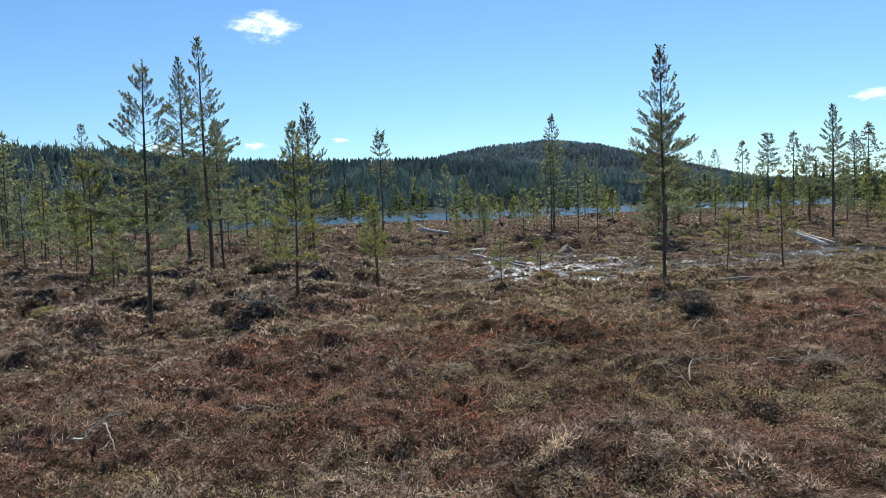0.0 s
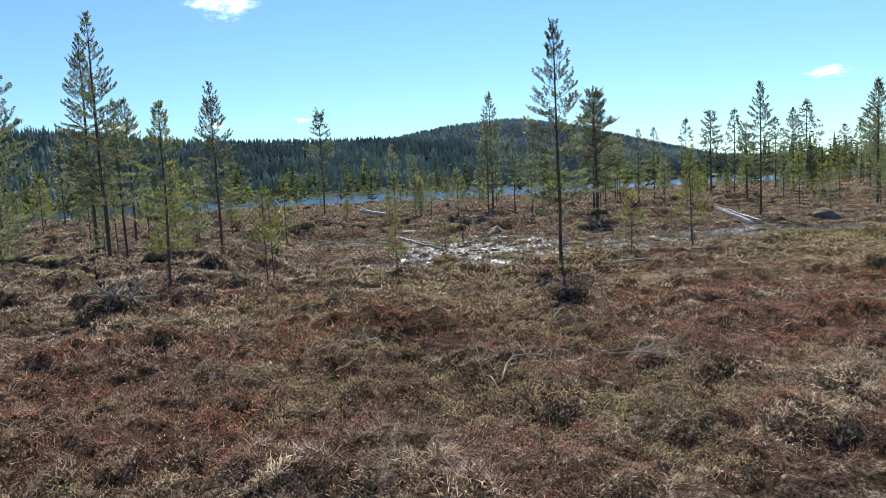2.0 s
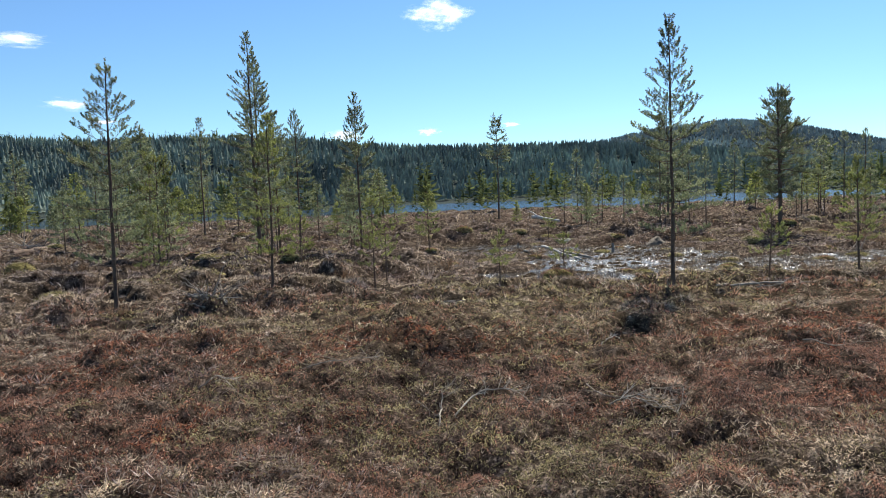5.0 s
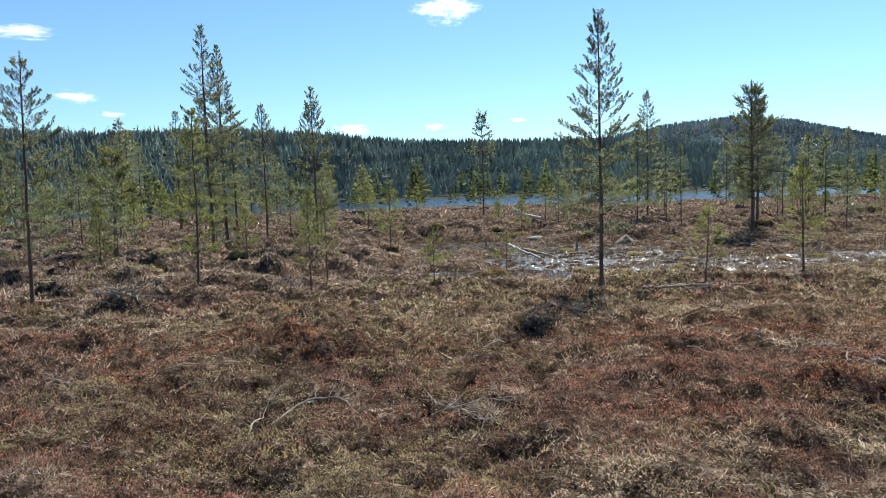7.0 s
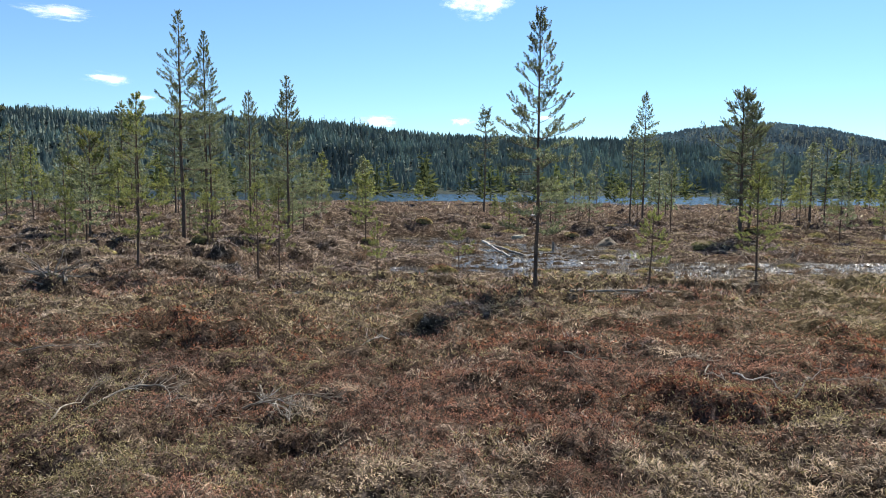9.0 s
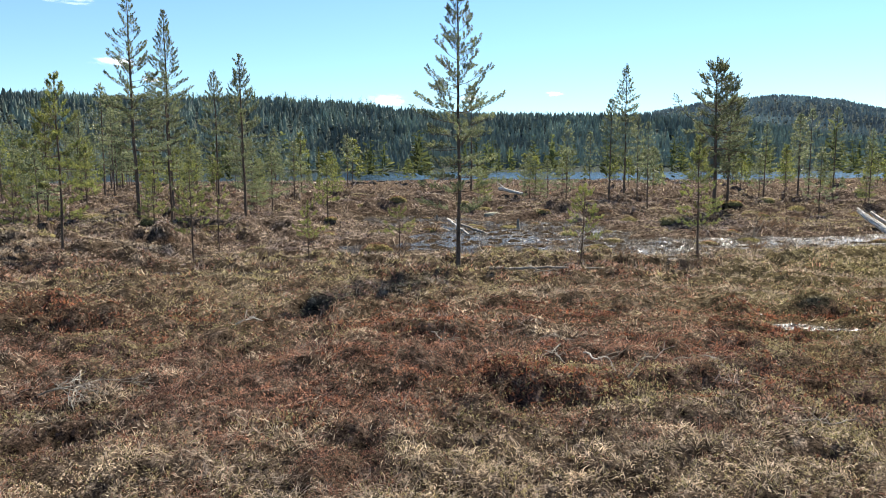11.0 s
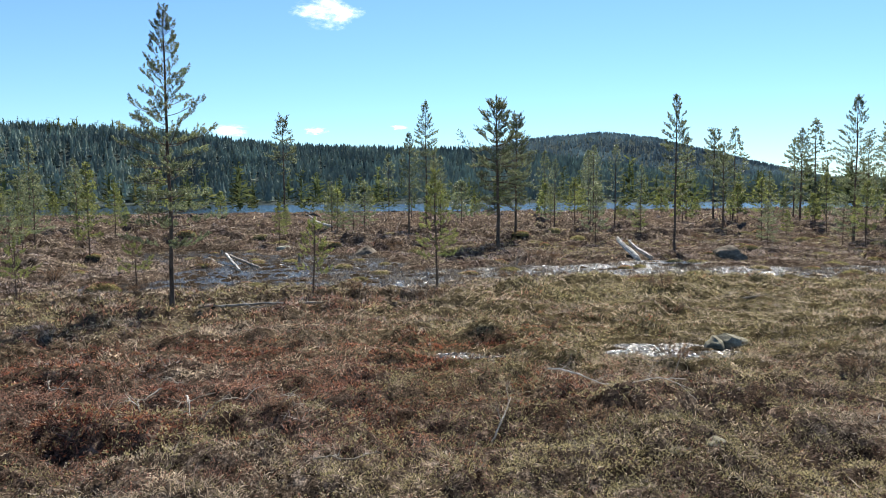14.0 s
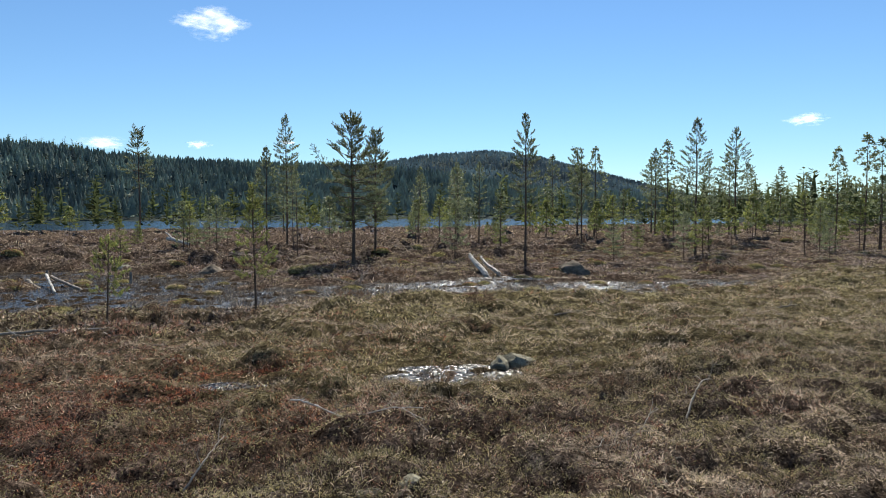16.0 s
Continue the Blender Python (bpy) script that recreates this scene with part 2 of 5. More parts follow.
class Geo:
    """Vertices and faces gathered in arrays."""

    def __init__(self):
        self.v, self.f, self.n = [], [], 0

    def put(self, verts, faces):
        self.v.append(np.asarray(verts, float).reshape(-1, 3))
        self.f.append(np.asarray(faces, int) + self.n)
        self.n += len(self.v[-1])

    def mesh(self, name, mat, smooth=True):
        me = bpy.data.meshes.new(name)
        v = np.concatenate(self.v)
        me.vertices.add(len(v))
        me.vertices.foreach_set("co", v.astype(np.float32).ravel())
        idx = np.concatenate([f.ravel() for f in self.f])
        size = np.concatenate([np.full(len(f), f.shape[1]) for f in self.f])
        me.loops.add(len(idx))
        me.loops.foreach_set("vertex_index", idx.astype(np.int32))
        me.polygons.add(len(size))
        me.polygons.foreach_set("loop_start", np.concatenate([[0], np.cumsum(size)[:-1]]).astype(np.int32))
        me.polygons.foreach_set("use_smooth", np.full(len(size), smooth))
        me.update(calc_edges=True)
        me.materials.append(mat)
        return me


def part(name, mesh, parent=None, label=""):
    ob = new(name, mesh)
    if parent:
        ob.parent = parent
    return tagged(ob, label)


def unit(a):
    return a / np.maximum(np.linalg.norm(a, axis=-1, keepdims=True), 1e-9)


def tube(geo, pts, radii, sides=6, cap=True):
    pts, radii = np.asarray(pts, float), np.asarray(radii, float)
    d = unit(np.gradient(pts, axis=0))
    ref = np.array([0.31, 0.95, 0.05]) if abs(d[0][2]) > 0.6 else np.array([0.05, 0.1, 0.99])
    a = unit(np.cross(d, ref))
    b = np.cross(d, a)
    ang = np.arange(sides) * 2 * np.pi / sides
    ring = pts[:, None] + radii[:, None, None] * (np.cos(ang)[None, :, None] * a[:, None] + np.sin(ang)[None, :, None] * b[:, None])
    k = len(pts)
    i, j = np.meshgrid(np.arange(k - 1), np.arange(sides), indexing="ij")
    q = np.stack([i * sides + j, i * sides + (j + 1) % sides, (i + 1) * sides + (j + 1) % sides, (i + 1) * sides + j], -1).reshape(-1, 4)
    geo.put(ring.reshape(-1, 3), q)
    if cap:
        for row, turn in ((0, -1), (k - 1, 1)):
            geo.put(np.concatenate([ring[row], pts[row:row + 1]]), [((s, (s + 1) % sides, sides) if turn > 0 else ((s + 1) % sides, s, sides)) for s in range(sides)])


def blades(geo, base, way, length, width, bend=0.0, rng=RNG, plain=False):
    """One bent rhombic blade at each base, or a plain three-cornered one."""
    n = len(base)
    way = unit(way)
    if plain:
        side = unit(np.cross(way, rng.normal(size=(n, 3)))) * (np.asarray(width) * 0.5).reshape(-1, 1)
        length = np.asarray(length).reshape(-1, 1)
        geo.put(np.stack([base - side, base + side, base + way * length - np.array([0, 0, bend * 0.2]) * length], 1).reshape(-1, 3), np.arange(3 * n).reshape(n, 3))
        return
    side = unit(np.cross(way, rng.normal(size=(n, 3)))) * (np.asarray(width) * 0.5).reshape(-1, 1)
    length = np.asarray(length).reshape(-1, 1)
    mid = base + way * length * 0.5
    low = way.copy()
    low[:, 2] -= bend
    tip = mid + unit(low) * length * 0.5
    v = np.stack([base, mid - side, tip, mid + side], 1).reshape(-1, 3)
    geo.put(v, np.arange(4 * n).reshape(n, 4))


# ---------- terrain ----------
class Noise2:
    def __init__(self, seed):
        self.g = np.random.default_rng(seed).random((256, 256))

    def one(self, x, y):
        xi, yi = np.floor(x).astype(int), np.floor(y).astype(int)
        fx, fy = x - xi, y - yi
        fx, fy = fx * fx * (3 - 2 * fx), fy * fy * (3 - 2 * fy)
        g = self.g
        a, b = g[xi % 256, yi % 256], g[(xi + 1) % 256, yi % 256]
        c, d = g[xi % 256, (yi + 1) % 256], g[(xi + 1) % 256, (yi + 1) % 256]
        return (a * (1 - fx) + b * fx) * (1 - fy) + (c * (1 - fx) + d * fx) * fy - 0.5

    def __call__(self, x, y, size, octaves=3):
        s, amp, k = 0.0, 1.0, 1.0 / size
        for o in range(octaves):
            s = s + amp * self.one(x * k + 17.3 * o, y * k + 5.1 * o)
            amp, k = amp * 0.5, k * 2.03
        return s


def smooth(t):
    t = np.clip(t, 0, 1)
    return t * t * (3 - 2 * t)


N1, N2, N3, N4 = Noise2(3), Noise2(4), Noise2(5), Noise2(6)
POOL_Z, FLARK_Z, LAKE_Z = -0.1, -0.37, -0.9

# wet hollows: centre x, y, half-lengths, turn in degrees
POOLS = [(-2.4, 41.5, 3.2, 3.0, -5), (0.75, 28.3, 0.9, 0.6, 0), (2.3, 25.7, 1.3, 0.8, 15), (1.9, 27.2, 1.2, 1.2, 0), (4.5, 33.0, 2.4, 5.4, -10), (6.8, 28.4, 2.3, 1.8, 15),
         (5.0, 39.0, 3.4, 2.8, 0), (10.4, 31.2, 2.6, 2.5, 20), (8.2, 35.6, 2.0, 2.4, 0), (-0.6, 38.0, 2.4, 1.1, 0), (21.5, 37.4, 2.4, 0.9, 5), (13.6, 33.0, 2.6, 1.8, 8), (18.3, 34.4, 3.8, 2.3, 10), (24.4, 33.4, 3.4, 2.2, 4), (28.6, 33.9, 2.4, 1.8, 8), (11.2, 27.4, 1.0, 0.6, 10),
         (-0.6, 19.2, 0.9, 0.35, 0), (13.75, 16.9, 0.52, 0.32, -10), (17.2, 17.5, 1.05, 0.75, 8), (14.25, 16.95, 0.35, 0.16, 10), (1.6, 19.6, 1.2, 0.45, 0), (21.4, 18.6, 0.7, 0.25, 0)]


def flark(x, y):
    """How far a place lies in the low wet strip."""
    s = y - 0.35 * x
    return smooth((s - 19.5) / 5) * (1 - smooth((s - 38) / 14)) * smooth((x + 5) / 4)


# tussocks and banks: centre x, y, half-lengths, turn, height
MOUNDS = [(8.3, 45.3, 1.4, 0.8, 0, 0.5), (7.4, 41.5, 0.9, 0.6, 0, 0.3), (12.3, 26.2, 0.45, 0.35, 0, 0.25), (32.0, 39.0, 1.3, 0.8, 0, 0.6), (13.6, 42.0, 1.7, 0.9, 0, 0.3),
          (26.9, 47.3, 1.1, 0.8, 0, 0.4), (-4.4, 16.9, 0.7, 0.45, 0, 0.28), (-3.9, 23.6, 0.6, 0.5, 0, 0.3), (-4.1, 22.0, 0.6, 0.4, 0, 0.2), (2.4, 13.7, 1.6, 0.4, 4, 0.2),
          (-1.6, 13.4, 1.5, 0.4, 0, 0.17), (9.3, 12.2, 0.8, 0.4, 8, 0.12), (15.2, 13.2, 0.8, 0.4, 0, 0.09), (6.0, 12.9, 0.25, 0.2, 0, 0.13), (14.1, 18.3, 0.6, 0.35, 0, 0.22),
          (17.3, 37.5, 0.6, 0.5, 0, 0.25), (14.9, 34.8, 0.9, 0.45, 0, 0.25), (33.5, 42.5, 0.9, 0.6, 0, 0.4), (5.6, 47.4, 0.8, 0.6, 0, 0.35), (-1.0, 36.5, 0.5, 0.4, 0, 0.3),
          (10.8, 17.8, 0.6, 0.3, 0, 0.18), (17.9, 21.9, 0.7, 0.35, 0, 0.22), (5.6, 15.9, 1.1, 0.4, 10, 0.16), (1.0, 13.9, 0.5, 0.3, 0, 0.17), (15.6, 13.6, 0.5, 0.3, 0, 0.07)]


def ellipse(x, y, cx, cy, a, b, turn):
    c, s = math.cos(radians(turn)), math.sin(radians(turn))
    u, v = (x - cx) * c + (y - cy) * s, -(x - cx) * s + (y - cy) * c
    return np.sqrt((u / a) ** 2 + (v / b) ** 2)


def wetness(x, y):
    w = np.zeros_like(x, float)
    for p in POOLS:
        w = np.maximum(w, np.clip(1.45 - ellipse(x, y, *p), 0, 1))
    return w


# crest heights over the lake by bearing (degrees to the right of +y)
RIDGE = ([-75, -55, -42, -34, -28, -21, -13, -7, -1, 6, 14, 30], [56, 58, 61, 65, 61, 55, 49, 46, 44, 34, 16, 3])
HILL = ([-16, -8, -1, 3, 8, 12, 16.5, 19.5, 24, 32], [16, 60, 92, 107, 113, 105, 77, 54, 26, 14])


def hummock(x, y):
    """Steep-sided hummocks of the back mire, 0 to 1."""
    return smooth((N4(x + 77, y, 1.35, 2) - 0.05) / 0.07)


def cushion(x, y):
    """Rounded cushions of moss and heather parted by creases: 0 in a crease, 1 on a cushion."""
    return np.clip(np.abs(N2(x + 11.3, y + 4.1, 0.46, 2)) / 0.2, 0, 1) ** 0.6


def height(x, y):
    x, y = np.asarray(x, float), np.asarray(y, float)
    hum = N1(x, y, 1.7, 3)
    z = 0.15 * hum + 0.15 * N2(x, y, 0.55, 2) + 0.2 * N3(x, y, 9.0, 2)
    z = z + 0.11 * (smooth((N4(x + 3.7, y, 1.15, 2) + 0.02) / 0.15) - 0.5) + 0.09 * (smooth((N1(x, y + 8.2, 0.5, 1)) / 0.12) - 0.5)
    z = z + 0.55 * np.clip(N4(x, y, 1.25, 2) - 0.26, 0, 1) - 0.3 * np.clip(-N4(x, y, 1.25, 2) - 0.3, 0, 1)
    z = z + 0.75 * np.clip(N3(x + 31, y, 2.4, 3) - 0.12, 0, 1) * smooth((y - 0.35 * x - 24) / 14)
    z = z + (0.38 * hummock(x, y) - 0.1) * smooth((y - 0.35 * x - 17) / 6) * (1 - smooth((np.hypot(x - 8, y - 3) - 90) / 40))
    z = z + 0.15 * (cushion(x, y) - 0.6) * (1 - smooth((y - 0.35 * x - 17) / 7)) * (np.hypot(x - 8, y - 3) < 60)
    for mx, my, a, b, turn, up in MOUNDS:
        z = z + up * smooth(1.15 * (1.3 - ellipse(x, y, mx, my, a, b, turn)))
    low = flark(x, y)
    z = z * (1 - 0.45 * low) - 0.3 * low + 0.2 * smooth((-1 - x) / 3) * smooth((y - 16) / 3) * (1 - smooth((y - 60) / 30))
    near = np.exp(-((np.hypot(x - 8, y - 2)) / 5.0) ** 2)
    z = z * (1 - 0.6 * near)
    w = wetness(x, y)
    wet = smooth(w * 1.5)
    for p in POOLS:
        if p[1] < 21:
            round_pool = smooth((2.4 - ellipse(x, y, *p)) / 1.2)
            z = z * (1 - 0.85 * round_pool) - 0.05 * round_pool
        elif p[0] > 9:          # near banks lowered so the water shows from the camera
            bank = 0.75 * smooth((2.5 - ellipse(x, y, *p)) / 1.2) * smooth((p[1] + 0.8 * p[3] - y) / 1.5)
            z = z * (1 - bank) + (FLARK_Z + 0.05) * bank
    z = z * (1 - wet) + wet * (np.where(y > 21, FLARK_Z - 0.045, POOL_Z - 0.04) + np.where(y > 21, np.where(x < 10, 0.27, 0.2), 0.16) * N2(x, y, 0.3, 2))
    rim = np.where((y > 13.6) & (y < 20.9), POOL_Z, np.where((y > 21.7) & (y < 54.5), FLARK_Z, -9.0)) + 0.035
    z = np.where((wet < 0.05) & (z < rim), rim + 0.25 * (z - rim) * (z > rim), z)
    # lake, far shore, ridge and hill
    dx, dy = x - 8.0, y - 3.0
    r, az = np.hypot(dx, dy), np.degrees(np.arctan2(dx, dy))
    shore = 138 + 14 * N3(x, y, 40, 2) + 30 * smooth((az - 4) / 26) - 14 * smooth((-az - 20) / 30)
    far = 440 + 60 * N3(x * 0.2, y * 0.2, 20, 2)
    land_right = smooth((az - 25) / 4)
    lake = smooth((r - shore) / 10) * (1 - smooth((r - far + 6) / 12)) * (1 - land_right) * (np.abs(az) < 100)
    z = z - 2.6 * lake
    ridge = np.interp(az, *RIDGE) * smooth((r - far) / 330)
    hill = np.interp(az, *HILL) * smooth((r - 760) / 640) * (1 - 0.25 * smooth((r - 1500) / 900))
    up = np.maximum(ridge, hill) * smooth((r - far) / 30) * (np.abs(az) < 100)
    up = up * (1 + 0.12 * N1(x, y, 160, 2))
    return z + up


def graded(lo, spans, hi, slow=1.033, fast=1.11, reach=110):
    """Coordinates: even within each span (from, to, step), widening slowly past the last for a while and then fast."""
    c = [v for a, b, step in spans for v in np.arange(a, b, step)]
    s, v, edge = spans[-1][2], c[-1], c[-1]
    while v < hi:
        s *= slow if v - edge < reach else fast
        v += s
        c.append(v)
    s, v, left = spans[0][2], c[0], []
    while v > lo:
        s *= slow if c[0] - v < reach * 0.6 and c[0] < 0 else fast
        v -= s
        left.append(v)
    return np.array(left[::-1] + c)


RUSTY = [(-2.4, 13.1, 1.8, 0.7, 0), (0.6, 13.2, 2.0, 0.6, 0), (3.2, 13.6, 1.6, 0.55, 8), (-0.4, 14.7, 1.8, 0.6, 0), (9.6, 12.2, 1.1, 0.45, 10), (7.0, 12.4, 0.9, 0.4, 0),
         (-3.8, 12.5, 1.5, 0.6, 0), (3.6, 14.4, 1.3, 0.35, 0), (9.0, 16.6, 1.6, 0.7, 0), (12.6, 16.0, 1.3, 0.5, 0), (11.6, 8.6, 0.6, 0.3, 0), (7.5, 15.0, 1.2, 0.6, 0), (13.0, 17.6, 1.4, 0.4, 0)]


def heath_band(x, y):
    """The redder belt of heather and moss between the track and the wet strip."""
    s = y - 0.35 * x
    return smooth((s - 6.8) / 1.5) * (1 - smooth((s - 13) / 3)) * (1 - smooth((x - 14.5) / 3.5))


def rusty(x, y):
    w = np.zeros_like(x, float)
    for p in RUSTY:
        w = np.maximum(w, np.clip(1.5 - ellipse(x, y, *p), 0, 1))
    w = np.clip(w * (0.35 + 1.9 * N2(x, y, 0.9, 3)), 0, 1)
    return np.maximum(w, np.clip(2.0 * (N3(x + 80, y, 1.0, 2) - 0.12), 0, 0.3) * heath_band(x, y))


def lawn_and_flare(x, y):
    """The mossy olive ground between heath and wet strip, part lens flare put into colour."""
    s = y - 0.35 * x
    edge = s + 2.2 * N3(x, y + 40, 1.6, 3)
    return smooth((edge - 10.6 + 2.6 * smooth((x - 12) / 4)) / 2.5) * (1 - smooth((edge - 21.5) / 5)) * (0.14 + 0.48 * smooth((x - 9) / 7)) * smooth((x + 5) / 6)


def straw(x, y):
    """Share of straw-coloured sedge against dark heather."""
    s = y - 0.35 * x
    lots = 0.5 * N3(x, y, 2.6, 3) + 0.6 * N1(x, y, 0.9, 2) + 1.1 * N4(x + 3, y, 0.33, 2)
    lots = lots - 0.33 * heath_band(x, y) + 0.1 * smooth((x - 17) / 4) * (s < 20)
    # extra straw on hummocks puts their sunlit tops into the colour
    return np.clip(0.16 + 2.6 * lots + 0.58 * smooth((9.5 - s) / 3.5) + (0.2 + 0.5 * hummock(x, y)) * smooth((s - 13) / 8), 0.04, 0.97)


def build_ground():
    xs = graded(-4600, [(-9, 25, 0.13)], 4600, 1.035)
    ys = graded(-4600, [(5, 20, 0.12), (20, 27, 0.17), (27, 64, 0.28)], 4600, 1.055, reach=480)
    X, Y = np.meshgrid(xs, ys)
    Z = height(X, Y)
    g = Geo()
    ny, nx = X.shape
    i, j = np.meshgrid(np.arange(ny - 1), np.arange(nx - 1), indexing="ij")
    a = i * nx + j
    g.put(np.stack([X, Y, Z], -1), np.stack([a, a + 1, a + nx + 1, a + nx], -1).reshape(-1, 4))
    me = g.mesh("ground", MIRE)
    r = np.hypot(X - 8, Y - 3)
    # green channel: wet pool bottoms, plus shade painted into hollows and creases
    col = np.stack([rusty(X, Y) * 0.35, np.maximum(smooth(wetness(X, Y) * 1.3) * 0.9, 0.35 * smooth((-0.12 - N2(X, Y, 0.55, 2)) * 6) * (r < 60) + 0.55 * (1 - cushion(X, Y)) * (r < 26)), smooth((r - 150) / 60), 0.8 * lawn_and_flare(X, Y)], -1)
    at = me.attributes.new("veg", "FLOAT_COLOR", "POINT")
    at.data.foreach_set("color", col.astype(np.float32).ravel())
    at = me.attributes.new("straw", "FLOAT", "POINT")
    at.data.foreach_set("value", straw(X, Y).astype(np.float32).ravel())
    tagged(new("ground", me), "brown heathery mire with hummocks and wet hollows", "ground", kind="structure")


build_ground()


def sheet(name, x0, x1, y0, y1, z, mat, label):
    g = Geo()
    g.put([(x0, y0, z), (x1, y0, z), (x1, y1, z), (x0, y1, z)], [(0, 1, 2, 3)])
    return tagged(new(name, g.mesh(name, mat)), label, "water", kind="structure")


sheet("water_pools", -2.5, 26, 14, 20.6, POOL_Z, POOL_WATER, "glittering shallow bog pools between sedge tussocks")
sheet("water_wet_strip", -12, 36, 22.0, 54, FLARK_Z, BOG_WATER, "glittering shallow water in the wet strip of the mire")
sheet("water_lake", -1400, 900, 95, 700, LAKE_Z, LAKE_WATER, "blue lake rippled by wind behind the mire")

# ---------- pines ----------
def needles(geo, pos, way, k, length, width, shoot, rng):
    """Bottle-brush shoots: k needles round each shoot's axis."""
    n = len(pos)
    p, w = np.repeat(pos, k, 0), np.repeat(way, k, 0)
    m = n * k
    s = rng.random((m, 1))
    d = unit(w * (0.3 + 0.6 * s) + unit(np.cross(w, rng.normal(size=(m, 3)))) * 0.75)
    side = unit(np.cross(d, rng.normal(size=(m, 3)))) * width * rng.uniform(0.35, 0.65, (m, 1))
    foot = p + w * (s - 0.25) * shoot
    tip = foot + d * length * rng.uniform(0.7, 1.2, (m, 1))
    mid = foot + (tip - foot) * 0.35
    geo.put(np.stack([foot * 0.5 + mid * 0.5 - side, tip, mid + side], 1).reshape(-1, 3), np.arange(3 * m).reshape(m, 3))


def pine(seed, h, r0, crown=0.25, spread=1.0, gap=0.28, twigs=3, k=14, nl=0.075, nw=0.012, lean=(0, 0), form="spire", mat=NEEDLES, sides=8, gaps=0.15, label="", shoot=0.15, coarse=0, bough=None):
    """Scots pine: a tapered trunk, whorled limbs, tufts of needles."""
    rng = np.random.default_rng(seed)
    zs = np.linspace(-0.12, h, 14)
    wob = np.cumsum(rng.normal(0, 0.011 * h / 7, (14, 2)), 0)
    wob -= np.linspace(0, 1, 14)[:, None] * wob[-1] * 0.7
    tp = np.stack([wob[:, 0] + lean[0] * zs, wob[:, 1] + lean[1] * zs, zs], 1)
    trunk = Geo()
    rad = 0.66 * r0 * np.clip(1 - zs / h, 0, 1) ** 0.75 + 0.007
    rad[0] *= 1.35
    tube(trunk, tp, rad, sides)
    limbs, whole = trunk, []
    tpos, tway = [], []
    z = crown * h
    while z < h - 0.1:
        u = (h - z) / (h * (1 - crown))
        if form == "spire":
            prof = min(1.0, (u / 0.55) ** 0.95) * (1.0 if u < 0.5 else rng.uniform(0.7, 1.15))
        elif form == "wide":
            prof = (0.26 + 0.74 * min(1.0, u / 0.7)) * (1.0 if u < 0.75 else 0.7) * rng.uniform(0.4, 1.12)
        else:
            prof = min(1.0, (u * 1.2) ** 0.9)
        turn0 = rng.uniform(0, 6.28)
        whorl = rng.integers(4, 7) if form != "wide" else rng.integers(4, 7)
        for b in range(whorl):
            if rng.random() < gaps + (0.15 if u > 0.85 else 0.0):
                continue
            L = spread * prof * rng.uniform(0.72, 1.1) + 0.06
            az = turn0 + b * 6.28 / whorl + rng.normal(0, 0.25)
            el = radians((46 - 46 * min(1, u * 1.4)) if form != "wide" else (38 - 52 * u)) + rng.normal(0, 0.12)
            c = np.array([np.interp(z, zs, tp[:, 0]), np.interp(z, zs, tp[:, 1]), z + rng.normal(0, 0.03)])
            out = np.array([math.cos(az), math.sin(az), 0])
            m = (5, 3, 2)[coarse]
            pts, p, e = [c], c.copy(), el
            for s in range(m):
                p = p + (out * math.cos(e) + np.array([0, 0, math.sin(e)])) * L / m
                e += (0.4 if form != "wide" else 0.2) / m + rng.normal(0, 0.06 if form != "wide" else 0.17)
                if form == "wide":
                    turn = rng.normal(0, 0.25)
                    out = np.array([out[0] * math.cos(turn) - out[1] * math.sin(turn), out[0] * math.sin(turn) + out[1] * math.cos(turn), 0])
                pts.append(p.copy())
            pts = np.array(pts)
            br = np.linspace((0.003 + 0.0065 * L) if form != "wide" else (0.005 + 0.012 * L), 0.0025, m + 1)
            if coarse == 0:
                limbs = Geo()
                whole.append((limbs, c))
            tube(limbs, pts, br, 4 if coarse == 0 else 3, False)
            count = max(1, int(round(twigs * L * (2.1 if form == "wide" else 1.4 if u > 0.45 and form == "spire" and coarse == 0 else 1.0))))
            for q in range(count + 1):
                f0 = (0.22 if u > 0.5 else 0.34) if form != "wide" else 0.4
                f = 1.0 if q == 0 else f0 + (0.98 - f0) * (q - 0.5 + rng.uniform(-0.3, 0.3)) / count
                i = min(f * m, m - 1e-6)
                k0 = int(i)
                c0 = pts[k0] * (1 - (i - k0)) + pts[k0 + 1] * (i - k0)
                fwd = unit(pts[k0 + 1] - pts[k0])
                sd = np.cross(fwd, (0, 0, 1.0)) * (1 if q % 2 else -1)
                w = unit(fwd * 0.75 + sd * rng.uniform(0.35, 0.9) * (q > 0) + np.array([0, 0, 0.6]) + rng.normal(0, 0.12, 3))
                tl = (0.06 + (0.16 if form != "wide" else 0.34) * rng.random()) * min(1.0, 0.5 + L) if q else 0.04
                end = c0 + w * tl
                if q and coarse == 0:
                    tube(limbs, np.array([c0, end]), np.array([0.0035, 0.002]), 3, False)
                tpos.append(end)
                tway.append(w)
        z += gap * (1.0 if form != "wide" else 0.95) * rng.uniform(0.75, 1.3) * (0.7 + 0.6 * min(u, 1))
    if bough:          # one long limb reaching out and turning up at its tip: start height, reach, tip height
        low, reach, tip = bough
        c = np.array([np.interp(low, zs, tp[:, 0]), np.interp(low, zs, tp[:, 1]), low])
        f = np.linspace(0, 1, 9)
        pts = c + np.stack([-reach * f ** 0.8, 0.12 * np.sin(f * 5), (tip - low) * (0.45 * f + 0.55 * f ** 4)], 1)
        limbs = Geo()
        whole.append((limbs, c))
        tube(limbs, pts, np.linspace(0.035, 0.006, 9), 5, False)
